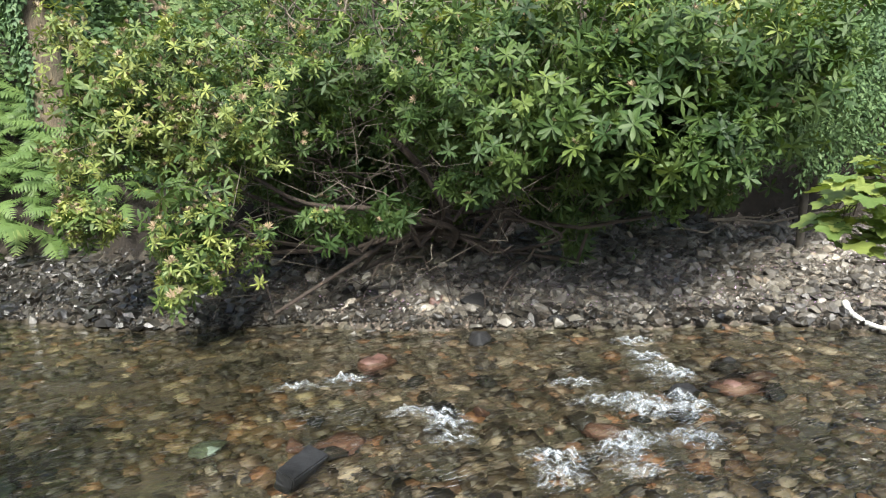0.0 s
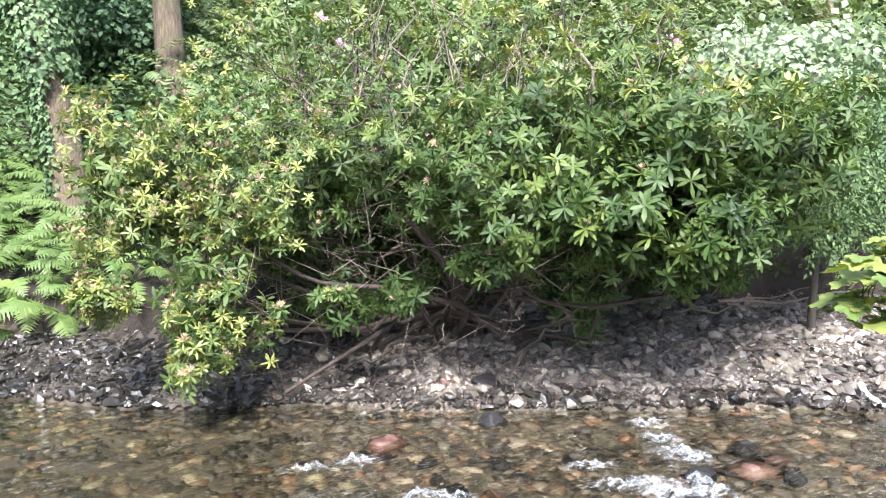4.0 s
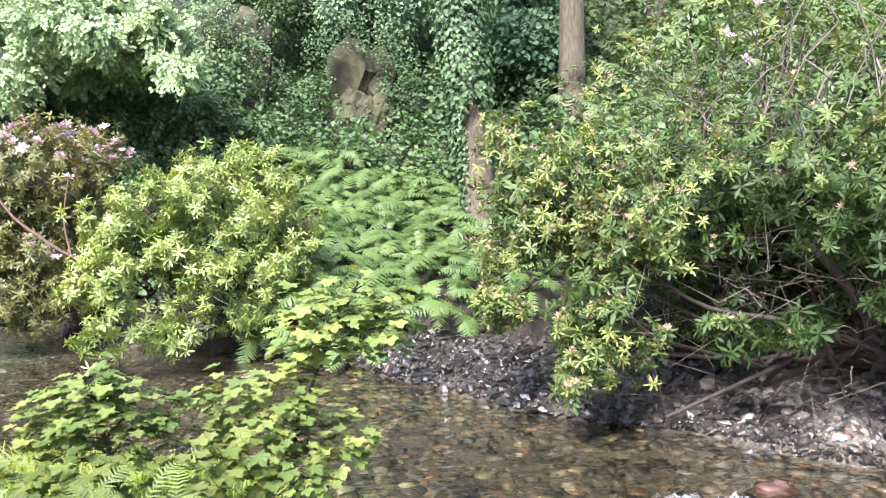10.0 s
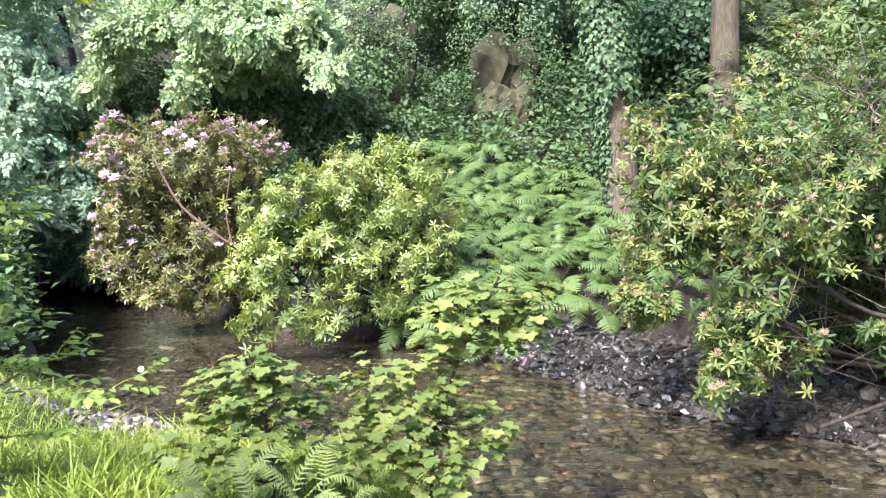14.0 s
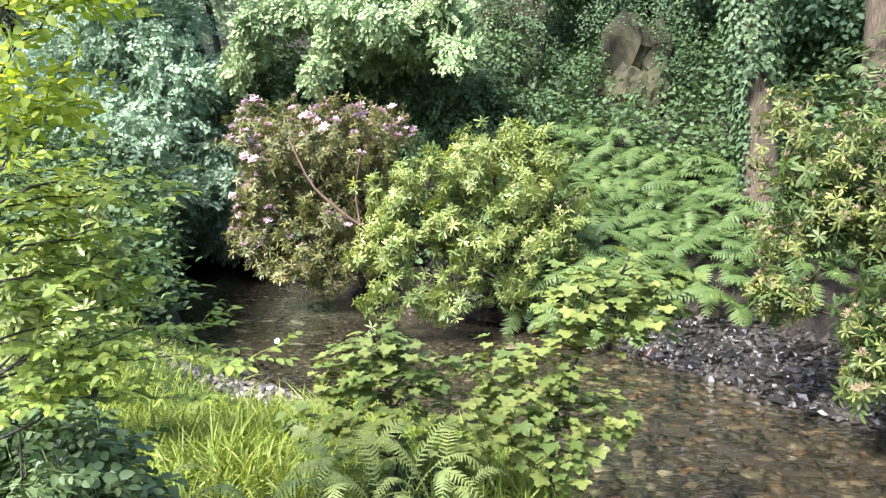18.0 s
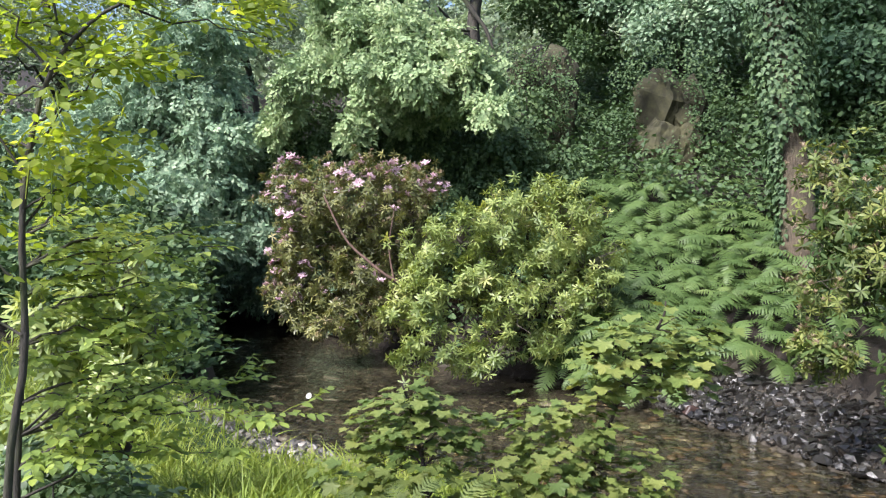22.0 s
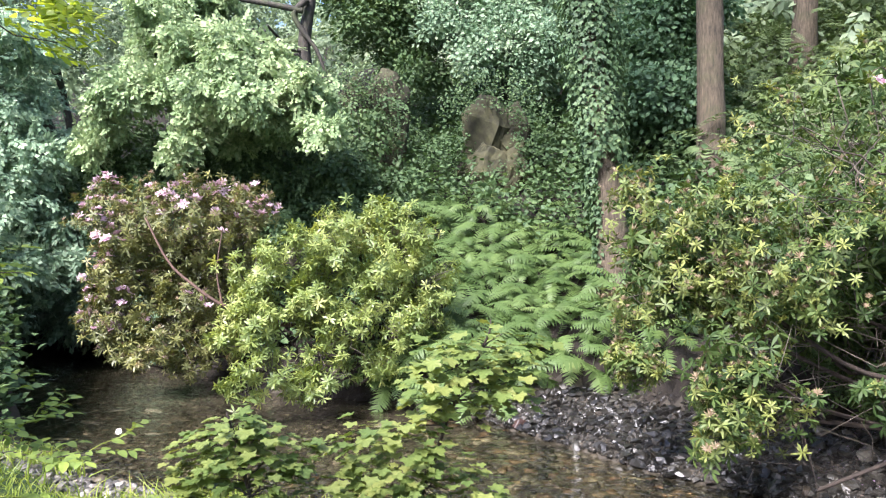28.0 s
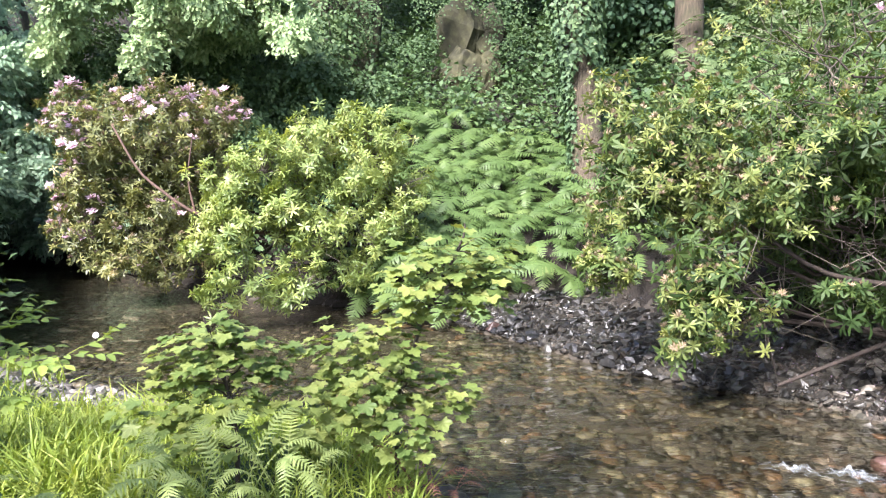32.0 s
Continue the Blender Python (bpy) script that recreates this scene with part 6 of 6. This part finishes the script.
rock("boulder", "brown stone at the bank's foot", 0.5, 8.45, 0.06, 0.2, M_rock_red, 30, 0.8, 0, True, 10)

# a squared slate block: a bevelled, slightly skewed slab with chipped faces
bm = bmesh.new()
bmesh.ops.create_cube(bm, size=1.0)
for v in bm.verts:
    v.co = Vector((v.co.x * 0.46 + 0.05 * v.co.y, v.co.y * (0.2 + 0.04 * v.co.x), v.co.z * (0.17 - 0.05 * v.co.x)))
bmesh.ops.bevel(bm, geom=bm.edges[:], offset=0.012, segments=2, affect="EDGES")
bmesh.ops.subdivide_edges(bm, edges=bm.edges[:], cuts=3, use_grid_fill=True)
for v in bm.verts:
    v.co += v.co.normalized() * float(0.006 * wave(np.array(v.co), 14.0, 2) + 0.003 * wave(np.array(v.co), 37.0, 5))
block = bpy.data.meshes.new("boulder")
bm.to_mesh(block)
bm.free()
block.materials.append(M_rock_dark)
slab = tagged(new("boulder", block), "flat black slate slab breaking the surface", "rock", "boulders in the stream")
slab.matrix_basis = pose(1.65, 3.52, -0.01, 12, 4, 38) @ Matrix.Diagonal((0.85, 0.66, 0.62, 1))

for k in range(26):
    x, y = rng.uniform(1.4, 4.7), 0
    y = 5.3 - 0.55 * x + rng.uniform(-1.0, 1.0)
    if float(hither(x, y)) > -0.2 or float(beyond(x, y)) > -0.15:
        continue
    sz = rng.uniform(0.12, 0.26)
    rock("stone", "wet dark stone breaking the fast shallow water", x, y, -0.05 - 0.1 * sz, sz, (M_rock_dark, M_shale_wet_shaded, M_rock_dark, M_rock_red)[k % 4], 80 + k, 0.6, rng.uniform(0, 360), k % 3 > 0, rng.uniform(0, 20), 1.15)

for k in range(34):
    x, y = rng.uniform(-5.5, -1.0), rng.uniform(6.9, 11.5)
    if float(hither(x, y)) > -0.25 or float(beyond(x, y)) > -0.3:
        continue
    sz = rng.uniform(0.16, 0.36)
    rock("stone", "flat brown stone lying in the pool", x, y, float(height(x, y)) + 0.03, sz, (M_pool_cobble, M_rock_pale, M_pool_cobble)[k % 3], 130 + k, 0.3, rng.uniform(0, 360), True, rng.uniform(0, 6), 1.3)

stick = new("stick", mesh_from("stick", *tube(smooth_line([(6.21, 3.1, 0.15), (6.16, 3.02, 0.09), (6.06, 2.84, 0.06), (6.04, 2.65, 0.05)], 12), np.linspace(0.028, 0.014, 12), 7, 0.08), M_white_wood))
tagged(stick, "bleached white driftwood stick at the water's edge", "stick")
for a, b, r in [((6.5, 4.6, 0.62), (8.2, 3.6, 0.7), 0.018), ((6.3, 4.9, 0.5), (7.2, 4.0, 0.75), 0.012), ((4.7, 5.3, 0.35), (4.9, 4.8, 0.75), 0.015)]:
    tagged(new("fallen_branch", mesh_from("fallen_branch", *tube(bent(a, b, 9, 0.04), np.linspace(r, r * 0.4, 9), 6, 0.1), M_twig)), "thin grey fallen branch lying on the gravel", "branch", "fallen branches")
for a, b in [((5.95, 4.0, 2.2), (6.25, 3.5, 2.62)), ((6.1, 3.75, 2.1), (6.45, 3.1, 2.52))]:
    part("dead_branch", mesh_from("dead_branch", *tube(bent(np.array(a) - np.array(main_bush.location), np.array(b) - np.array(main_bush.location), 8, 0.05), np.linspace(0.022, 0.008, 8), 6, 0.08), M_branch), main_bush, "bare dead branch")


# white water over the stones
for x, y, a, L, w in [(4.49, 3.79, -10, 0.2, 0.07), (4.30, 3.5, -30, 0.17, 0.08), (4.15, 3.26, -20, 0.18, 0.1), (4.16, 3.12, 20, 0.13, 0.08), (3.62, 3.0, -30, 0.2, 0.12), (3.59, 2.86, 20, 0.22, 0.11), (3.76, 2.72, 30, 0.18, 0.11), (3.84, 2.86, -20, 0.13, 0.09), (3.47, 2.4, 20, 0.14, 0.09), (3.41, 2.52, 10, 0.16, 0.08), (3.05, 2.62, 40, 0.18, 0.12), (3.2, 2.66, 20, 0.16, 0.1), (2.72, 2.76, -40, 0.2, 0.1), (2.59, 2.6, 60, 0.15, 0.1), (2.54, 3.46, 20, 0.16, 0.1), (2.57, 3.61, -10, 0.16, 0.08), (2.43, 4.48, 20, 0.18, 0.08), (2.45, 3.75, 30, 0.15, 0.05), (2.44, 3.27, 10, 0.15, 0.05), (3.54, 3.46, 20, 0.2, 0.05), (3.46, 3.14, 10, 0.2, 0.06), (2.11, 4.57, 20, 0.2, 0.04), (2.94, 2.39, 20, 0.15, 0.05)]:
    n, m = 26, 16
    U, W = np.meshgrid(np.linspace(-1, 1, n), np.linspace(-1, 1, m), indexing="ij")
    S = np.stack([U * L * 9 + x * 9, W * w * 9 + y * 7], -1)
    swell = np.clip(1 - U ** 2, 0, 1) * (1 - W ** 2)
    Z = 0.01 + swell * (0.035 + 0.03 * wave(S, 2.0, x) + 0.025 * wave(S, 4.7, y))
    V = np.stack([U + 0.12 * wave(S, 1.3, 2), W + 0.2 * wave(S, 1.1, 5), Z], -1).reshape(-1, 3)
    i, j = np.meshgrid(np.arange(n - 1), np.arange(m - 1), indexing="ij")
    k = i * m + j
    F = np.stack([k, k + m, k + m + 1, k + 1], -1).reshape(-1, 4)
    o = part("white_water", mesh_from("white_water", V, F, M_foam), water, "broken white water", "stuff")
    o.matrix_basis = pose(x, y, 0, 0, 0, -42 + 0.5 * a) @ Matrix.Diagonal((L, w * 1.15, 1, 1))

# pieces of the gravel bank and the stream bed
slabs = [hull_stone(k, 0.4 + 0.1 * (k % 4), 15) for k in range(8)]
slab_mesh = [mesh_from("stone", *s, M_shale_piece, smooth=False) for s in slabs]
cobbles = [hull_stone(60 + k, 0.42 + 0.1 * (k % 3), 14) for k in range(5)] + [round_stone(k, 0.5, 1) for k in range(1)]


def stones_at(count, box, where, sizes):
    x, y = rng.uniform(box[0], box[1], count), rng.uniform(box[2], box[3], count)
    ok = where(x, y)
    x, y = x[ok], y[ok]
    s = sizes[0] + (sizes[1] - sizes[0]) * rng.uniform(0, 1, len(x)) ** 2.8
    P = on_ground(x, y) + np.stack([0 * x, 0 * x, s * 0.1], 1)
    return P, s, frames(np.tile([0, 0, 1.0], (len(x), 1)) + rng.normal(size=(len(x), 3)) * 0.27)


on_bar = lambda x, y: (beyond(x, y) > -0.25) & (beyond(x, y) < bar_width(x) + 0.1)


def wet_or_shaded(P):
    """The waterline stays wet; the bar's far end and the strip under the overhanging bush also carry shade in their
    colour.
    """
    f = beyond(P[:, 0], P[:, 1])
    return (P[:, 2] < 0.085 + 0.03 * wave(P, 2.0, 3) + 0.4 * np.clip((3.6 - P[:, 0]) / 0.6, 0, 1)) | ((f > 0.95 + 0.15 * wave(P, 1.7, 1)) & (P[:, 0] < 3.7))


P, s, R = stones_at(42000, (-0.8, 8.5, 0.5, 9.5), on_bar, (0.035, 0.17))
near = np.argsort(-s + 1.0 * (P[:, 0] < 3.0))[:290]
rest = np.setdiff1d(np.arange(len(s)), near)
for k in near:
    o = part("stone", slab_mesh[k % 8], ground)
    o.matrix_basis = Matrix.LocRotScale(Vector(P[k]), Matrix(R[k].tolist()).to_quaternion(), Vector([s[k]] * 3))
wet_shaded = wet_or_shaded(P[rest])
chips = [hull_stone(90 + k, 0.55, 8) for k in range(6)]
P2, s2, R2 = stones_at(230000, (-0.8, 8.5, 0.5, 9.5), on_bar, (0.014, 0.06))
wet_shaded2 = wet_or_shaded(P2)
# wet also takes in stones darkened for the bush's shade.
for wet, m, words in [(False, M_shale, "angular grey shale gravel with pinkish bits"), (True, M_shale_wet_shaded, "dark shale, wet at the waterline, shade-toned under the bush")]:
    g, h = rest[wet_shaded == wet], np.where(wet_shaded2 == wet)[0]
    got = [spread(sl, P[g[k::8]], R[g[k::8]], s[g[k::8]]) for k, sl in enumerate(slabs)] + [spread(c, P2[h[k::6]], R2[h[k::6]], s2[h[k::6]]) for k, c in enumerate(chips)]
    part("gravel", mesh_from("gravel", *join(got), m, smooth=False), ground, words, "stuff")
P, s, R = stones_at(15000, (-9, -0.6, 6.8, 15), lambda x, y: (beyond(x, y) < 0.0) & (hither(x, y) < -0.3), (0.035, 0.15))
part("cobbles", mesh_from("cobbles", *join([spread(c, P[k::6], R[k::6], s[k::6]) for k, c in enumerate(cobbles)]), M_pool_cobble), ground, "brown stones at the bottom of the pool", "stuff")
P, s, R = stones_at(33000, (-5, 8, 0.5, 9.5), lambda x, y: (beyond(x, y) < 0.0) & (hither(x, y) < 0.1) & ~((x < -0.6) & (y > 6.8)) & (wave(np.stack([x, y], -1), 1.3, 11) + 0.5 * wave(np.stack([x, y], -1), 3.1, 2) > -1.1), (0.035, 0.24))
P[:, 2] -= s * 0.1
# Olive stones lie here; their darkening stands in for the mirrored bush.
olive_dimmed = (P[:, 0] < 2.2 + 0.35 * wave(P, 1.5, 4)) & (P[:, 1] > 3.9 + 0.3 * wave(P, 1.7, 2))
for g, m, words in [(np.where(~olive_dimmed)[0], M_cobble, "brown and ochre cobbles under the water"), (np.where(olive_dimmed)[0], M_olive_cobble, "olive-brown cobbles under the water")]:
    part("cobbles", mesh_from("cobbles", *join([spread(c, P[g[k::6]], R[g[k::6]], s[g[k::6]]) for k, c in enumerate(cobbles)]), m), ground, words, "stuff")
P, s, R = stones_at(6500, (-4.4, -1.4, 4.8, 7.5), lambda x, y: (np.abs(hither(x, y) - 0.1) < 0.55), (0.025, 0.12))
part("gravel", mesh_from("gravel", *join([spread(sl, P[k::8], R[k::8], s[k::8]) for k, sl in enumerate(slabs)]), M_shale, smooth=False), ground, "grey stones at the near water's edge", "stuff")
P, s, R = stones_at(17000, (-0.4, 8.5, 1.0, 9.2), lambda x, y: (x > 2.3) & (beyond(x, y) > 0.12) & (beyond(x, y) < bar_width(x) + 0.1) & (wave(np.stack([x, y], -1), 1.6, 8) > -0.4), (0.008, 0.02))
P[:, 2] += 0.045
tagged(new("fallen_petals", mesh_from("fallen_petals", *spread(blade_leaf(1.0, 0.7, 1, 0.3, 0.1, 0.5), P, R, s), M_petal)), "pale pinkish petals and chips scattered over the gravel", "petals", kind="stuff")
rock("boulder", "long pale flat stone lying in the pool", -3.49, 8.17, -0.06, 0.34, M_rock_pale, 33, 0.25, 25, True, 2, 1.7)
daisy = join([moved(blade_leaf(0.011, 0.007, 1, 0.1, 0.1), turn(0, -15, k * 40)) for k in range(9)])
tagged(new("white_flower", mesh_from("white_flower", *moved(daisy, turn(60, 0, 0), (-1.010, 2.210, 1.390)), bpy.data.materials["bleached_wood"])), "small white flower at the tip of a hazel spray", "flower")
